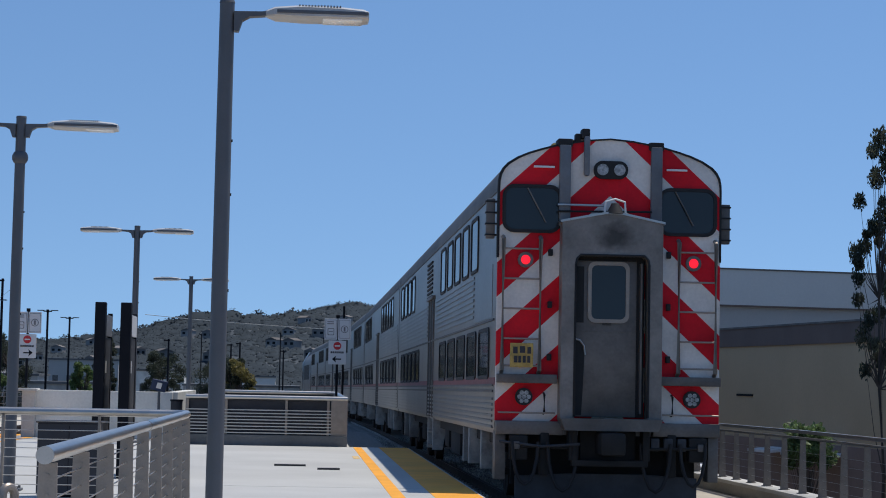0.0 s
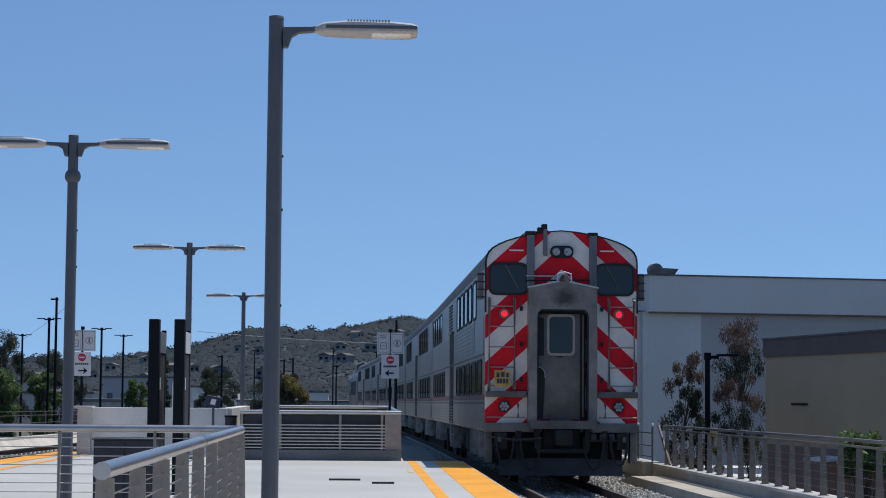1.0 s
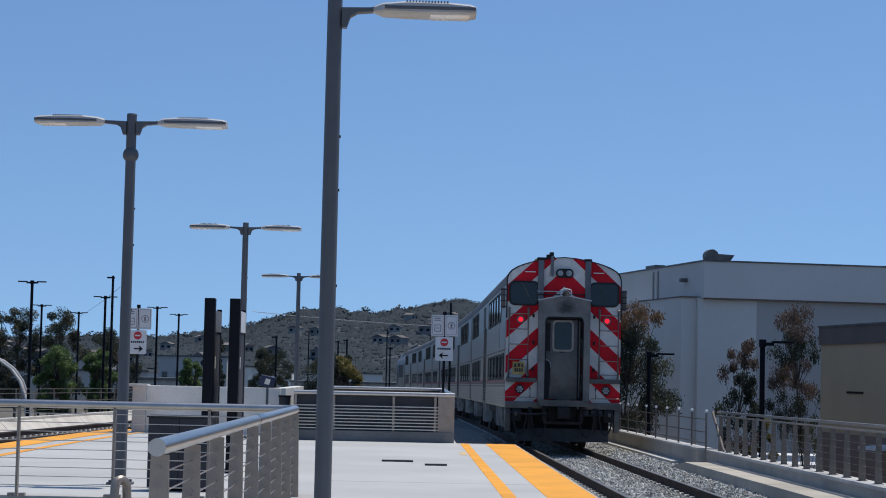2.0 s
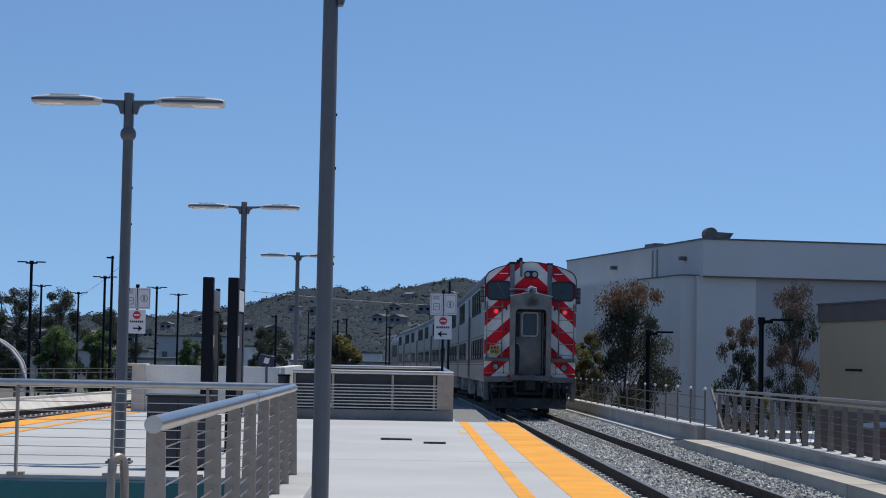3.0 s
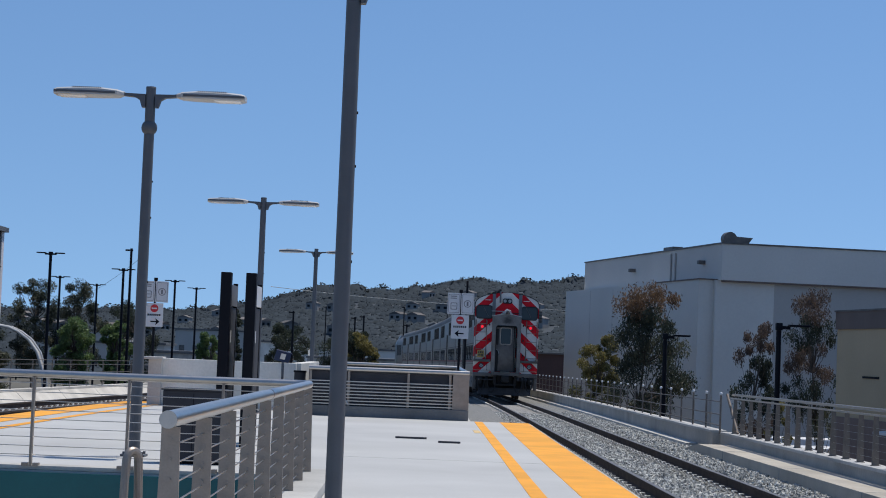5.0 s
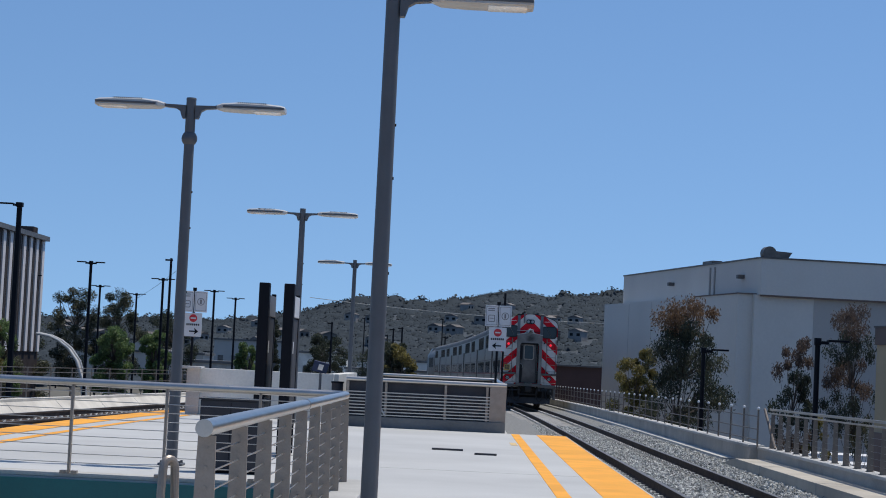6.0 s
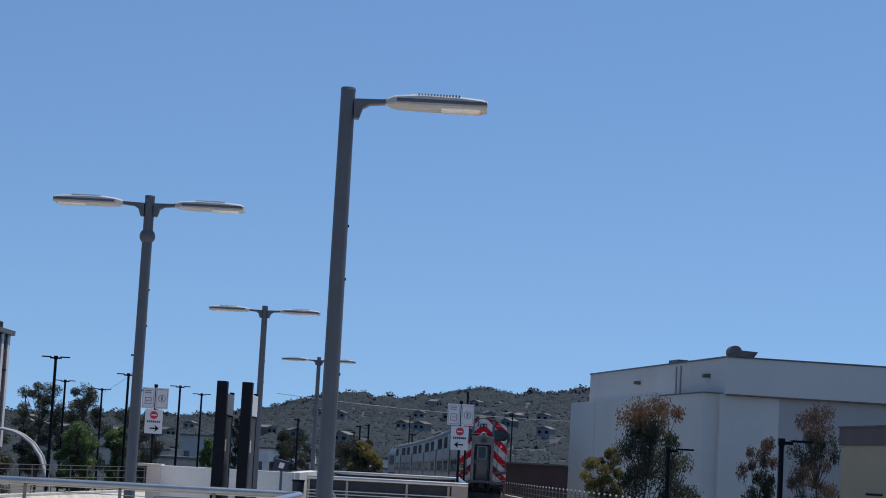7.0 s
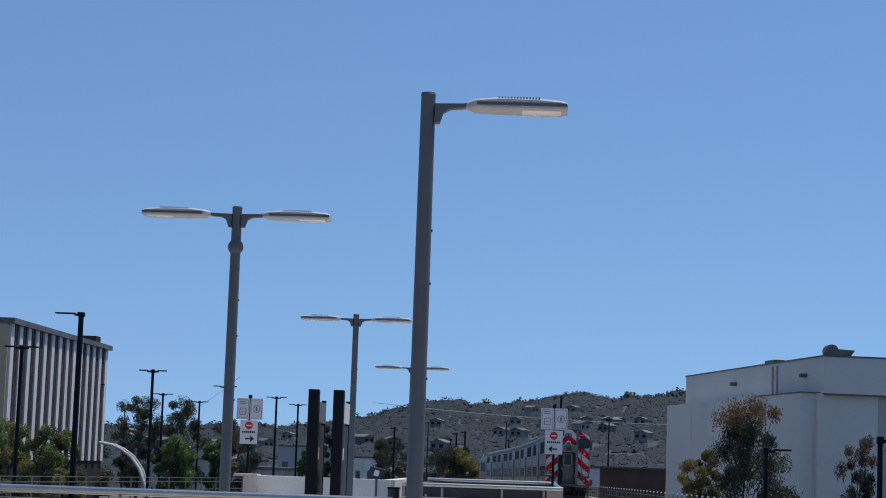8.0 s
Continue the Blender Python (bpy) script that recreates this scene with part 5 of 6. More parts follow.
def tree(x, y, height, width, label, mats, seed, base=-5.3, bare=0.35, clumps=26, leaf=0.11, per=110, droop=0.3, lean=0.0, trunk=0.16):
    rng = np.random.default_rng(seed)
    tr = thing("tree", label, "tree", at=pose(x, y, base))
    bm = bmesh.new()
    top = height * 0.82
    spine = [(lean * (k / 5) ** 1.5 + rng.normal() * 0.04 * width, rng.normal() * 0.04 * width, top * k / 5) for k in range(6)]
    spine[0] = (0, 0, 0)
    add_tube(bm, spine, [trunk * (1 - 0.15 * k) for k in range(6)], 9)
    centres = []
    for k in range(clumps):
        f = bare + (1 - bare) * ((k + rng.random()) / clumps)
        spread = width * 0.5 * (1.0 - 0.55 * abs(f - 0.62) / 0.4 * 0.8) * math.sqrt(rng.random())
        a = rng.random() * math.tau
        ctr = (lean * f + spread * math.cos(a), spread * math.sin(a), height * f * 0.97)
        centres.append((ctr, width * rng.uniform(0.085, 0.16), per))
        j = min(4, int(max(0.05, f - 0.08) * 5 / 0.82))
        s = Vector(spine[j])
        mid = s.lerp(Vector(ctr), 0.55) + Vector((0, 0, -0.06 * height * rng.random()))
        add_tube(bm, [s, mid, ctr], [trunk * 0.30, trunk * 0.15, trunk * 0.05], 5)
    part("trunk", bm, BARK, tr, "grey-brown trunk and limbs")
    n = len(mats)
    for i, m in enumerate(mats):
        crown("crown", tr, m, [c for k, c in enumerate(centres) if ((k * n // len(centres) if mats[-1] in (LEAF_RUST, LEAF_BROWN) else k % n) if n > 1 else 0) == i], leaf, seed + i, droop)
    return tr


def build_trees():
    # right of the line, rooted at street level
    tree(9.05, 79, 10.0, 3.6, "tall tree with rust-tipped grey-green foliage", [LEAF_EUC, LEAF_DARK, LEAF_EUC, LEAF_DARK, LEAF_RUST], 3, clumps=58, leaf=0.058, per=330, droop=0.9, trunk=0.13, bare=0.5, lean=0.1)
    tree(7.6, 84, 7.9, 2.1, "small bushy olive-green tree", [LEAF_OLIVE], 4, clumps=60, leaf=0.055, per=380, droop=0.2, bare=0.3, trunk=0.09)
    tree(11.25, 66, 8.4, 1.7, "slender eucalyptus with hanging foliage", [LEAF_EUC, LEAF_BROWN, LEAF_DARK, LEAF_DARK, LEAF_BROWN], 7, clumps=46, leaf=0.045, per=260, droop=1.4, trunk=0.06)
    tree(14.65, 72, 9.9, 2.3, "sparse eucalyptus with rusty hanging foliage", [LEAF_EUC, LEAF_DARK, LEAF_BROWN, LEAF_DARK, LEAF_BROWN], 9, clumps=52, leaf=0.045, per=260, bare=0.45, droop=1.4, lean=-0.3, trunk=0.07)
    tree(14.45, 48, 13.7, 1.5, "tall sparse eucalyptus with hanging leaves", [LEAF_DARK, LEAF_EUC], 12, clumps=54, leaf=0.055, per=190, droop=1.3, trunk=0.07, bare=0.55)
    tree(11.3, 62, 5.9, 1.2, "leafy shrub behind the fence", [LEAF_OLIVE], 13, clumps=12, leaf=0.06, per=160, droop=0.2, trunk=0.05)
    tree(11.5, 43.5, 6.0, 1.5, "fresh green shrub behind the fence", [LEAF_GREEN], 15, clumps=40, leaf=0.055, per=150, droop=0.1, trunk=0.05, bare=0.86)
    # left of the line
    k = 0
    for x, y, h, w, mats, lab in ((-40.8, 205, 12.9, 5.5, [LEAF_DARK, LEAF_EUC], "tall dark eucalyptus with open branches"), (-36.2, 207, 12.8, 6.5, [LEAF_EUC, LEAF_DARK], "broad dark eucalyptus behind the lot"),
                                  (-31.5, 212, 11, 6.5, [LEAF_DARK], "rounded dark tree by the lot"), (-46, 200, 11.5, 6, [LEAF_DARK], "dark tree behind the lot"),
                                  (-28.5, 160, 8.4, 3.6, [LEAF_GREEN], "bright green parking lot tree"), (-25.3, 162, 8.4, 3.4, [LEAF_GREEN], "bright green parking lot tree"),
                                  (-33.5, 150, 7.6, 5, [LEAF_EUC], "low grey-green tree by the lot"), (-17.6, 162, 7.6, 2.6, [LEAF_GREEN], "small green tree by the lot"),
                                  (-22, 225, 11.0, 3.2, [LEAF_DARK], "narrow dark conifer behind the lot"), (-16, 235, 9.5, 6, [LEAF_DARK], "dark tree behind the lot"), (-10, 250, 9.0, 7, [LEAF_DARK], "dark tree behind the lot"),
                                  (-31.2, 118, 8.6, 3.4, [LEAF_GREEN, LEAF_OLIVE], "tall shrubs along the facade"), (-27.6, 112, 8.3, 3.0, [LEAF_GREEN, LEAF_OLIVE], "tall shrubs along the facade"), (-30.2, 128, 8.4, 3.6, [LEAF_GREEN, LEAF_EUC], "tall shrubs along the facade"),
                                  (-4.6, 150, 8.2, 3.2, [LEAF_OLIVE, LEAF_DARK], "scrubby tree beside the line")):
        k += 1
        tree(x, y, h, w, lab, mats, 30 + k, clumps=48, leaf=0.10 if y > 140 else 0.075, per=400, droop=0.25, bare=0.28, trunk=0.2)


# ---------- buildings ----------
def build_warehouse():
    """Large white box beside the line: a corner towards the track, lower walls and a deep parapet band."""
    wh = thing("warehouse", "large white stucco warehouse with a deep roof band", "building", at=pose(15.19, 100, -5.3, 0, 0, 10.5))
    # local x runs along the wall that faces the platform, local y along the wall beside the track
    part("lower_wall", box(-0.2, 60, 0.3, 30, 0, 11.0), STUCCO_WHITE, wh, "white lower wall", smooth=False)
    part("lower_wall", box(-1.0, -0.2, 0.6, 27.5, 0, 11.0), STUCCO_WHITE, wh, "white lower wall", smooth=False)
    up = bmesh.new()
    add_prism(up, [(0.0, 11.0), (60, 11.0), (60, 12.86), (0.0, 12.86)], 0, 26.7)
    part("upper_band", up, STUCCO_WHITE, wh, "white parapet band", smooth=False)
    part("coping", prism([(-0.05, 12.86), (60, 12.86), (60, 12.94), (-0.05, 12.94)], -0.05, 26.75), CAR_GREY, wh, "thin grey coping", smooth=False)
    part("soffit", box(0.1, 60, 0.02, 0.3, 10.92, 11.0), FASCIA_BROWN, wh, smooth=False)
    # flat sheet over the lower wall; the shade under the band is its colour
    part("recess", box(3.0, 60, 0.28, 0.31, 0, 10.92), STUCCO_SHADE, wh, "wall under the roof band, its shade put into darker stucco", smooth=False)
    part("ledge", box(-1.05, 0.0, 0.5, 8, 11.0, 11.06), FASCIA_BROWN, wh, smooth=False)
    for y in (6.5, 11, 16.5, 21.5):
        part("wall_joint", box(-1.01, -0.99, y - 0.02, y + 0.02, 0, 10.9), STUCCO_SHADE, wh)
    for y in (7.6, 8.4):
        part("downpipe", rod((-0.05, y, 11.0), (-0.05, y, 12.7), 0.05), STUCCO_SHADE, wh)
    for y in (2.8, 15.5):
        part("flood_light", box(-0.35, 0.0, y - 0.2, y + 0.2, 11.9, 12.1, 0.03), CAR_GREY, wh)
    part("roof_fan", rod((0.5, 0.2, 13.15), (0.5, 0.7, 13.15), 0.36, seg=20), CAR_GREY, wh, "round roof fan")
    part("fan_duct", prism([(0.6, 12.9), (1.5, 12.9), (1.75, 13.25), (0.6, 13.3)], 0.3, 0.9), CAR_GREY, wh)
    part("roof_unit", box(0.0, 0.6, 8.3, 10.0, 12.9, 13.1), CAR_GREY, wh)
    shed = thing("shed", "low dark brown shed beside the line", "building", at=pose(6.2, 150, -5.3))
    part("wall", box(0, 7, 0, 10, 0, 6.9), SHED_BROWN, shed, smooth=False)
    part("roof", box(-0.2, 7.2, -0.2, 10.2, 6.9, 7.02), CAR_ROOF, shed, smooth=False)


def build_brown():
    br = thing("brown_building", "tan stucco building with a dark brown roof band", "building", at=pose(14.86, 70, -5.3, 0, 0, 6.8))
    part("wall", box(0, 30, -40, 0, 0, 8.1), STUCCO_TAN, br, "tan stucco wall", smooth=False)
    part("fascia", box(-0.06, 30.2, -40.2, 0.06, 8.1, 8.72), FASCIA_BROWN, br, "brown roof band", smooth=False)
    part("coping", box(-0.1, 30.2, -40.2, 0.1, 8.72, 8.78), CAR_GREY, br, smooth=False)
    part("vent_slot", box(-0.03, 0.01, -4.4, -2.8, 6.4, 6.47), BLACK, br, "dark vent slot")
    part("lower_wall", box(-0.05, 0.0, -40, 0.02, 0, 5.0), BASE_BROWN, br, "brown base wall", smooth=False)
    for ya, yb in ((-12.6, -9.4), (-8.3, -6.4)):
        part("awning", prism([(-0.9, 4.62), (-0.04, 4.70), (-0.04, 4.78), (-0.9, 4.70)], ya, yb), WHITE_PAINT, br, "white metal awning", smooth=False)
    car = thing("parked_car", "white parked car in the lot below", "car", at=pose(13.6, 58, -5.22))
    part("body", prism([(-2.1, 0.35), (2.1, 0.35), (2.15, 0.8), (1.2, 0.95), (-1.6, 0.98), (-2.1, 0.85)], -0.9, 0.9), WHITE_PAINT, car)
    part("cabin", prism([(-1.5, 0.95), (0.9, 0.95), (0.3, 1.42), (-1.1, 1.45)], -0.8, 0.8), CAR_GLASS, car)
    for x in (-1.3, 1.3):
        for y in (-0.85, 0.85):
            part("wheel", rod((x, y - 0.1, 0.33), (x, y + 0.1, 0.33), 0.33, seg=16), RUBBER, car)


def build_truck():
    """Plain box truck, its long side along x."""
    tk = thing("box_truck", "white box truck parked in the lot below", "truck", "parked trucks")
    part("cargo_box", box(-3.0, 2.4, -1.2, 1.2, 1.1, 3.5, 0.04), WHITE_PAINT, tk, "white cargo box")
    part("cab", prism([(2.45, 0.6), (4.3, 0.6), (4.3, 1.6), (3.9, 2.6), (2.45, 2.65)], -1.1, 1.1), WHITE_PAINT, tk, "white cab")
    part("windscreen", prism([(3.2, 1.7), (4.2, 1.7), (3.86, 2.5), (3.2, 2.5)], -1.12, 1.12), CAR_GLASS, tk)
    part("chassis", box(-3.0, 4.2, -0.5, 0.5, 0.55, 1.1), UNDER, tk)
    for x in (-1.9, 3.4):
        for y in (-1.0, 1.0):
            part("wheel", rod((x, y - 0.14, 0.48), (x, y + 0.14, 0.48), 0.48, seg=16), RUBBER, tk)
    tk.matrix_world = pose(16.9, 86, -5.22)
    copy_thing(tk, pose(17.6, 77, -5.22, 0, 0, 4))


def build_finned():
    """Office block with white vertical fins between dark window bays."""
    ob = thing("office_block", "office block with white vertical fins and dark bays", "building", at=pose(-32.2, 120.8, -5.3))
    part("core", box(-40, -0.3, 0.3, 29, 0, 14.6), FACADE_DARK, ob, "dark window bays", smooth=False)
    part("roof_edge", box(-40.1, 0.1, -0.1, 29.2, 14.6, 14.95), CAR_GREY, ob, "dark grey roof edge", smooth=False)
    part("end_wall", box(-40, -0.28, -0.02, 0.3, 6.1, 14.6), STUCCO_TAN, ob, "tan end wall", smooth=False)
    for k in range(14):
        part("fin", box(-0.3, -0.13, 0.2 + k * 2.13, 0.98 + k * 2.13, 6.1, 14.6), FIN_WHITE, ob, smooth=False)
    for k in range(13):
        bay = part("window_bay", box(-0.31, -0.22, 1.06 + k * 2.13, 2.25 + k * 2.13, 6.1, 14.6), FACADE_DARK, ob, smooth=False)
        part("mullion", box(-0.225, -0.2, 1.62 + k * 2.13, 1.68 + k * 2.13, 6.1, 14.6), CAR_GREY, bay, smooth=False)
    part("rooftop_unit", box(-1.6, -0.4, 25.5, 27, 14.95, 15.5), FACADE_DARK, ob, smooth=False)


# ---------- poles ----------
BOW = ((-2.5, 7.25), (-1.9, 7.0), (-1.2, 6.5), (-0.6, 5.7), (-0.2, 4.6), (-0.03, 3.2), (0.0, 0.0))   # outline of the arched canopy


def build_lot_lamp(h, arms, r=0.09, reach=0.85):
    lamp = thing("lot_lamp", "black parking lot lamp with flat heads", "lamp post", "parking lot lamps")
    part("pole", rod((0, 0, 0), (0, 0, h), r * 1.2, r, 8), BLACK, lamp)
    part("foot", rod((0, 0, 0), (0, 0, 0.7), 0.25, seg=10), CURB, lamp)
    for s in arms:
        bm = bmesh.new()
        add_box(bm, min(s * 0.1, s * 0.35), max(s * 0.1, s * 0.35), -0.05, 0.05, h - 0.16, h - 0.06)
        add_box(bm, min(s * 0.3, s * reach), max(s * 0.3, s * reach), -0.18, 0.18, h - 0.08, h - 0.01, 0.015)
        part("head", bm, BLACK, lamp, "flat black lamp head")
    part("hub", box(-r * 1.25, r * 1.25, -r * 1.25, r * 1.25, h - 0.2, h + 0.03, 0.02), BLACK, lamp)
    return lamp


def build_poles():
    base = build_lot_lamp(11.88, (-1, 1))
    base.matrix_world = pose(-23.06, 120, -5.25)
    for x, y in ((-22.1, 143), (-21.1, 165), (-21.6, 185), (-31.0, 166), (-31.2, 186), (-25.3, 97), (-33.0, 148)):
        copy_thing(base, pose(x, y, -5.25))
    single = build_lot_lamp(13.85, (-1,), 0.14, 1.35)
    single.matrix_world = pose(-23.08, 100, -5.25)
    one = build_lot_lamp(7.96, (1,), 0.08, 0.95)
    one.matrix_world = pose(10.96, 60.2, -5.25)
    two = copy_thing(one, pose(9.3, 75, -5.5))
    # wooden utility poles with crossarms and wires
    ut = thing("utility_pole", "slim dark utility pole with a short arm", "utility pole", "utility poles")
    part("pole", rod((0, 0, 0), (0, 0, 13.5), 0.13, 0.085, 8), BLACK, ut)
    part("crossarm", box(-0.42, 0.12, -0.06, 0.06, 13.3, 13.42), BLACK, ut)
    ut.matrix_world = pose(-21.14, 140, -5.5)
    for x, y, rz in ((-62, 300, 20), (-9.5, 250, 0), (-7.0, 200, 10), (-16, 320, 0), (-3, 300, 0), (4, 330, 5), (11, 260, 0), (-12, 180, 0), (-5.8, 190, 0), (-2.0, 240, 0)):
        copy_thing(ut, pose(x, y, -5.3 - (3.5 if y < 260 else 0), 0, 0, rz))
    wire = thing("power_line", "sagging overhead power lines", "power line")

    def sag(a, b, drop):
        return [tuple(Vector(a).lerp(Vector(b), k / 12) - Vector((0, 0, drop * 4 * (k / 12) * (1 - k / 12)))) for k in range(13)]

    for a, b, d in (((-20.6, 140, 7.2), (-62, 300, 8.0), 2.5), ((-26, 330, 11.4), (60, 330, 10.5), 1.6)):
        pale = a[1] == 330
        part("wire", tube(sag(a, b, d), 0.05 if pale else 0.012, 5), CURB if pale else BLACK, wire)
    arch = thing("arched_canopy", "white tubular arched canopy in the lot", "canopy", at=pose(-25.0, 130, -5.3))
    for y in (0, 1.2):
        part("rib", tube([(-3.4, y, 7.4)] + [(x, y, z) for x, z in BOW], 0.09, 8), HEAD_GREY, arch)
    bm = bmesh.new()
    for (xa, za), (xb, zb) in zip(BOW, BOW[1:]):
        bm.faces.new([bm.verts.new(v) for v in ((xa, 0, za - 0.05), (xb, 0, zb - 0.05), (xb, 1.2, zb - 0.05), (xa, 1.2, za - 0.05))])
    part("cover", bm, STUCCO_SHADE, arch, "grey canopy cover")


# ---------- far hills ----------
SKYLINE = ((-560, 12), (-260, 18), (-160, 22), (-118, 29), (-95, 36), (-68, 42), (-40, 41), (-12, 42), (12, 48), (36, 52), (62, 48), (108, 55), (200, 58), (400, 44), (760, 30))


def ridge(x):
    """Height of the wooded ridge above the platform against x, at about 1390 m."""
    return float(np.interp(x, [a for a, _ in SKYLINE], [b for _, b in SKYLINE]))


def build_hills():
    bm = bmesh.new()
    nx, ny = 90, 26
    grid = []
    for j in range(ny + 1):
        y = 480 + (1400 - 480) * j / ny
        row = []
        for i in range(nx + 1):
            x = (-560 + 1300 * i / nx) * y / 1390
            f = j / ny
            z = -5.3 + ((ridge(x * 1390 / y) + 5.3) * f ** 1.4) + 5 * noise.noise((x * 0.008, y * 0.008, 0.3)) * f * (1 - f)
            row.append(bm.verts.new((x, y, z)))
        grid.append(row)
    for j in range(ny):
        for i in range(nx):
            bm.faces.new((grid[j][i], grid[j][i + 1], grid[j + 1][i + 1], grid[j + 1][i]))
    hill = solid("backdrop_hill", bm, HILL, "wooded hills with houses far behind the line, tinted blue for haze", "hills", kind="structure")

    def height(x, y):
        f = (y - 480) / 920
        return -5.3 + ((ridge(x * 1390 / y) + 5.3) * max(0, f) ** 1.4) + 5 * noise.noise((x * 0.008, y * 0.008, 0.3)) * f * (1 - f)

    # far woods: every tree an uneven dome of foliage with a ragged fringe of leaf tufts, joined into one piece of stuff
    rng = np.random.default_rng(21)
    spots = []
    for _ in range(13500):
        y = 1400 - 900 * rng.random() ** 1.3
        x = rng.uniform(-0.33, 0.36) * y
        spots.append((x, y, height(x, y), rng.uniform(1.3, 2.9) * (0.5 + 0.5 * y / 1390)))
    for _ in range(700):
        x = rng.uniform(-450, 480)
        spots.append((x, 1393, height(x, 1393), rng.uniform(2.6, 4.8) * (1.6 if rng.random() < 0.10 else 1)))
    for _ in range(420):
        y = rng.uniform(300, 520)
        x = rng.uniform(-0.33, 0.36) * y
        if -30 < x - bend(y) < 16:
            continue
        spots.append((x, y, -5.3, rng.uniform(1.6, 3.4)))
    spots = np.array(spots)
    ball = bmesh.new()
    bmesh.ops.create_icosphere(ball, subdivisions=2, radius=1)
    ball.verts.index_update()
    dome = np.array([v.co[:] for v in ball.verts])
    tris = np.array([[v.index for v in f.verts] for f in ball.faces if f.calc_center_median().z > -0.45])
    ball.free()
    n, k = len(spots), len(dome)
    lump = rng.uniform(0.8, 1.18, (n, k, 1))
    wide = rng.uniform(0.8, 1.25, (n, 1, 3)) * (1.15, 1.15, 0.75)
    body = dome[None] * lump * wide * spots[:, None, 3:4] + spots[:, None, :3] + (0, 0, 0.4)
    body_faces = (tris[None] + (np.arange(n) * k)[:, None, None]).reshape(-1, 3)
    fringe = np.repeat(spots, np.where(spots[:, 1] > 1385, 60, 8), axis=0)
    m = len(fringe)
    size = fringe[:, 3:4]
    d = rng.normal(size=(m, 3))
    d /= np.linalg.norm(d, axis=1, keepdims=True)
    d[:, 2] = np.abs(d[:, 2])
    mid = fringe[:, :3] + d * size * rng.uniform(0.85, 1.15, (m, 1)) + (0, 0, 0.4)
    a = rng.normal(size=(m, 3))
    a /= np.linalg.norm(a, axis=1, keepdims=True)
    b = np.cross(a, d)
    b /= np.linalg.norm(b, axis=1, keepdims=True) + 1e-9
    s = size * rng.uniform(0.08, 0.2, (m, 1))
    tufts = np.stack([mid - a * s, mid + b * s, mid + a * s, mid - b * s], 1).reshape(-1, 3)
    tuft_faces = np.arange(4 * m).reshape(-1, 4) + n * k
    me = bpy.data.meshes.new("far_woods")
    me.from_pydata(np.concatenate([body.reshape(-1, 3), tufts]).tolist(), [], body_faces.tolist() + tuft_faces.tolist())
    me.polygons.foreach_set("use_smooth", np.ones(len(me.polygons), dtype=bool))
    # loose foliage scatters light: shade the crowns softly, as if mostly facing up
    soft = np.concatenate([np.tile(dome, (n, 1)), np.repeat(d, 4, axis=0)]) * 0.45 + (0, 0, 1)
    soft /= np.linalg.norm(soft, axis=1, keepdims=True)
    me.normals_split_custom_set_from_vertices(soft.tolist())
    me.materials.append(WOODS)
    tagged(new("far_woods", me), "dense woods covering the far hills, distance haze tinted into their colour", "woods", kind="stuff")
    # houses on the slopes
    walls = mesh_of("wall", box(-3.4, 3.4, -3, 3, -2.5, 3.4), HOUSE_WALL, smooth=False)
    bm = bmesh.new()
    add_prism(bm, [(-3.8, 3.4), (3.8, 3.4), (0, 4.7)], -3.3, 3.3)
    roofs = mesh_of("roof", bm, HOUSE_ROOF, smooth=False)
    wins = mesh_of("window", box(-2.6, -1.0, -3.05, -3.0, 1.2, 2.5), CAR_GLASS, smooth=False)
    win2 = mesh_of("window", box(0.9, 2.6, -3.05, -3.0, 1.2, 2.5), CAR_GLASS, smooth=False)
    for _ in range(80):
        y = 800 + 470 * rng.random()
        x = rng.uniform(-0.28, 0.33) * y
        h = thing("house", "small pale house on the wooded slope", "house", "hillside houses", at=pose(x, y, height(x, y) + 1.2, 0, 0, rng.uniform(-60, 60)))
        for me in (walls, roofs, wins, win2):
            o = new(me.name.split(".")[0], me)
            o.parent = h
    # flat-roofed sheds and a pale warehouse at the foot of the hills
    for x, y, w, d, hh, mat, lab in ((-12, 420, 24, 20, 4.5, WALL_CONCRETE, "long grey warehouse far off"), (-62, 380, 26, 16, 6, STUCCO_SHADE, "low grey warehouse far off"),
                                     (44, 430, 30, 18, 6, WALL_CONCRETE, "long grey warehouse far off"), (-38, 300, 16, 12, 5, WALL_CONCRETE, "low grey shed far off"),
                                     (-34, 470, 14, 12, 7.5, PALE_BLOCK, "pale block building far off"), (-80, 460, 22, 14, 8.5, STUCCO_SHADE, "low grey warehouse far off"),
                                     (-16, 500, 20, 12, 6.5, STUCCO_WHITE, "pale block building far off"), (-56, 520, 18, 12, 10, STUCCO_SHADE, "low grey warehouse far off"), (22, 480, 16, 12, 7, STUCCO_WHITE, "pale block building far off")):
        s = thing("far_warehouse", lab, "building", "far warehouses", at=pose(x, y, -5.3))
        part("wall", box(-w / 2, w / 2, -d / 2, d / 2, 0, hh), mat, s, smooth=False)
        part("roof", box(-w / 2 - 0.3, w / 2 + 0.3, -d / 2 - 0.3, d / 2 + 0.3, hh, hh + 0.4), CAR_ROOF, s, smooth=False)
        for k in range(5):
            part("door", box(-w / 2 + (k + 0.3) * w / 5, -w / 2 + (k + 0.7) * w / 5, -d / 2 - 0.05, -d / 2, 0.2, hh * 0.6), CAR_GREY, s, smooth=False)


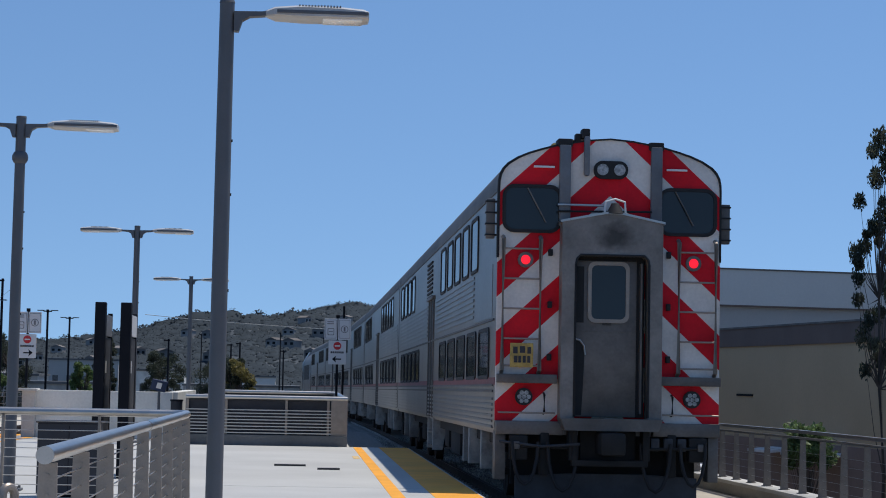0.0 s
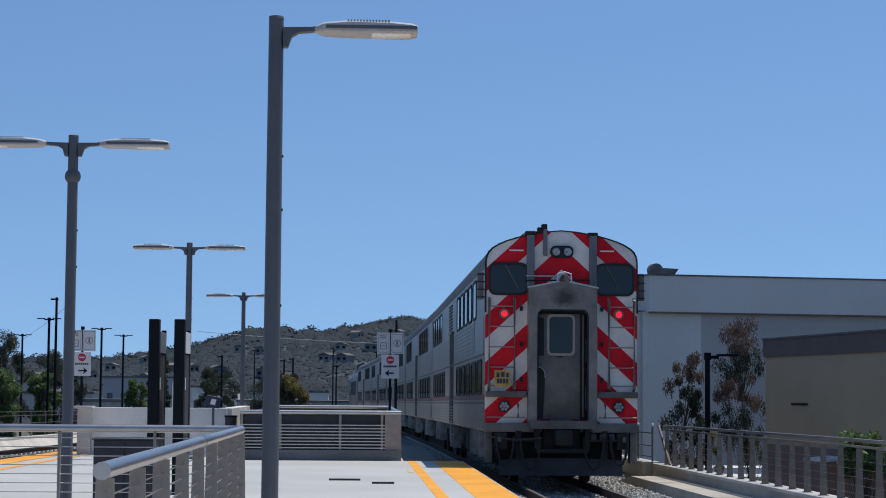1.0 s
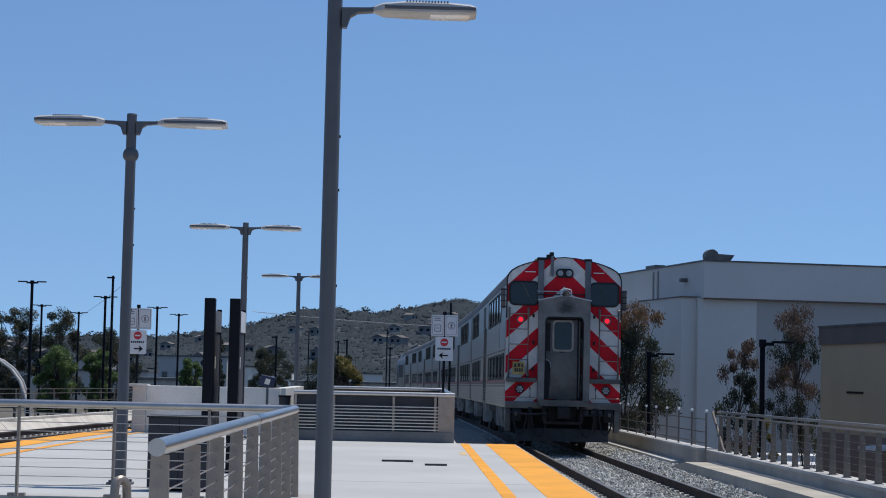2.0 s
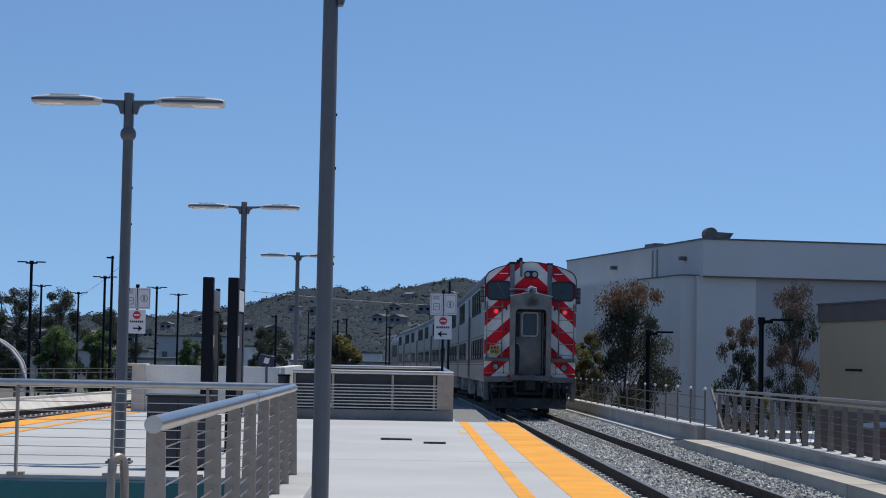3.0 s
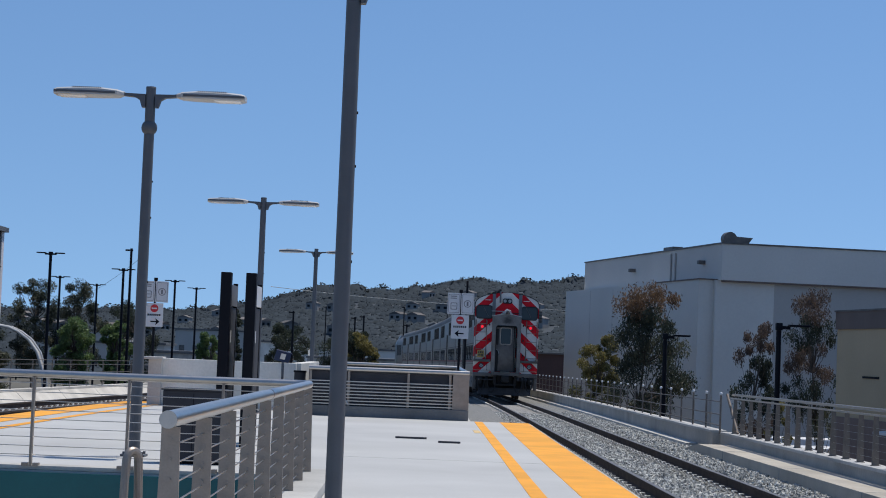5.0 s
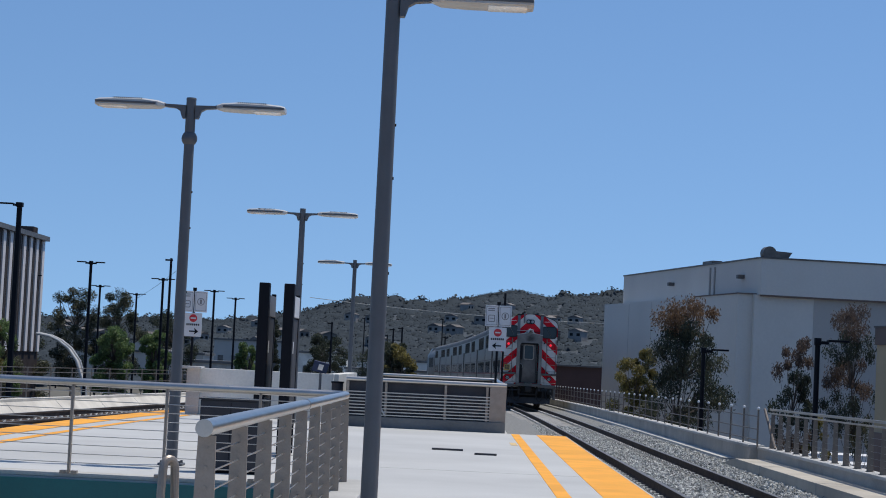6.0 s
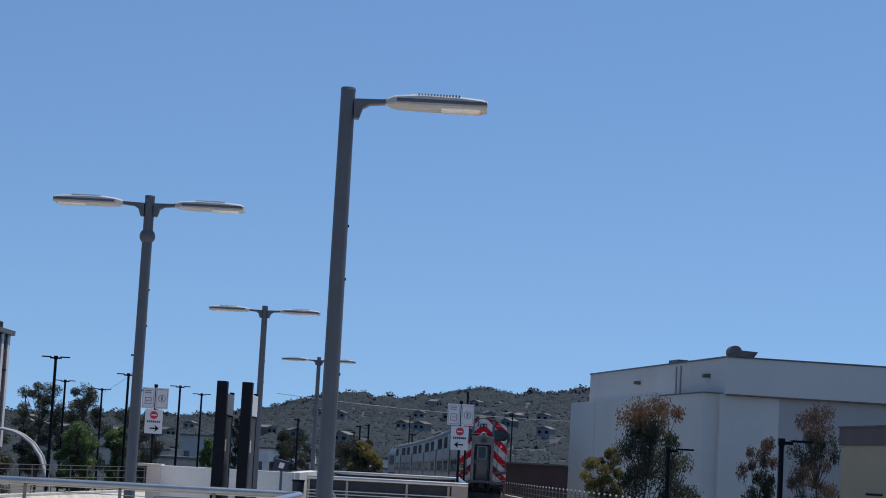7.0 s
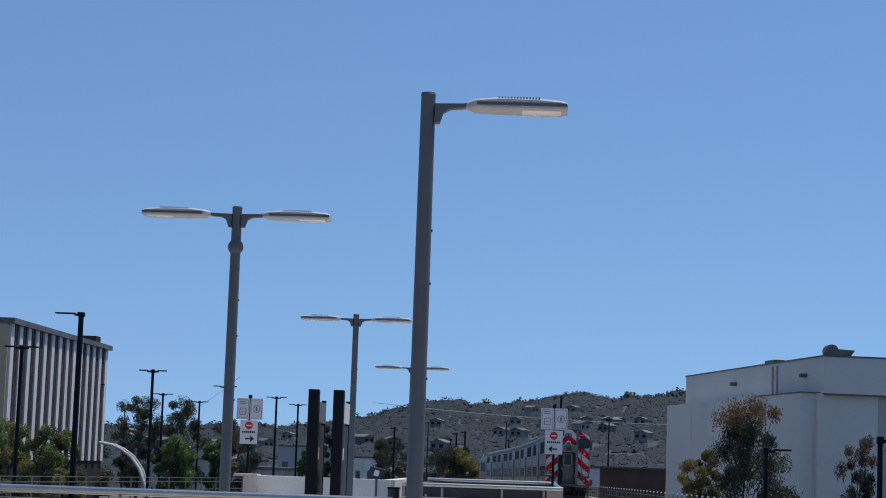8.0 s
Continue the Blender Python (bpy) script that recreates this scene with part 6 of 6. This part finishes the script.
# ---------- build ----------
build_ground()
build_platform()
build_ballast()
build_track(TRACK, "track", "steel rails on concrete ties in grey ballast", -20, 400, lift=-DROP)
build_track(-0.6, "track", "steel rails on concrete ties beyond the platform", 10, 400, far_track, 0.12)
build_parapets()
build_stair_rail()
build_enclosure()
build_lamps()
build_cases()
build_signs()
build_train()
build_warehouse()
build_brown()
build_truck()
build_finned()
build_poles()
build_trees()
build_hills()


# ---------- what moves ----------
def on_line(y):
    return Vector((TRACK + bend(y), y, RAIL_TOP + grade(y)))


def motions():
    times = [k * 0.25 for k in range(33)]
    for car, behind, base in CARS:
        rows = []
        for t in times:
            y = rear_at(t) + behind
            a, b = on_line(y), on_line(y + base + 3.6)
            d = b - a
            rows.append((t, pose(a.x, a.y, a.z, math.degrees(math.atan2(d.z, d.y)), 0, math.degrees(math.atan2(-d.x, d.y)))))
        walk(car, rows)
    for wheel, y in WHEELS:
        rows = []
        for k in range(241):
            t = k / 30
            turn = math.degrees((rear_at(t) - rear_at(0)) / 0.46)
            rows.append((t, pose(0, y, WHEEL_MID, -turn)))
        walk(wheel, rows)


motions()
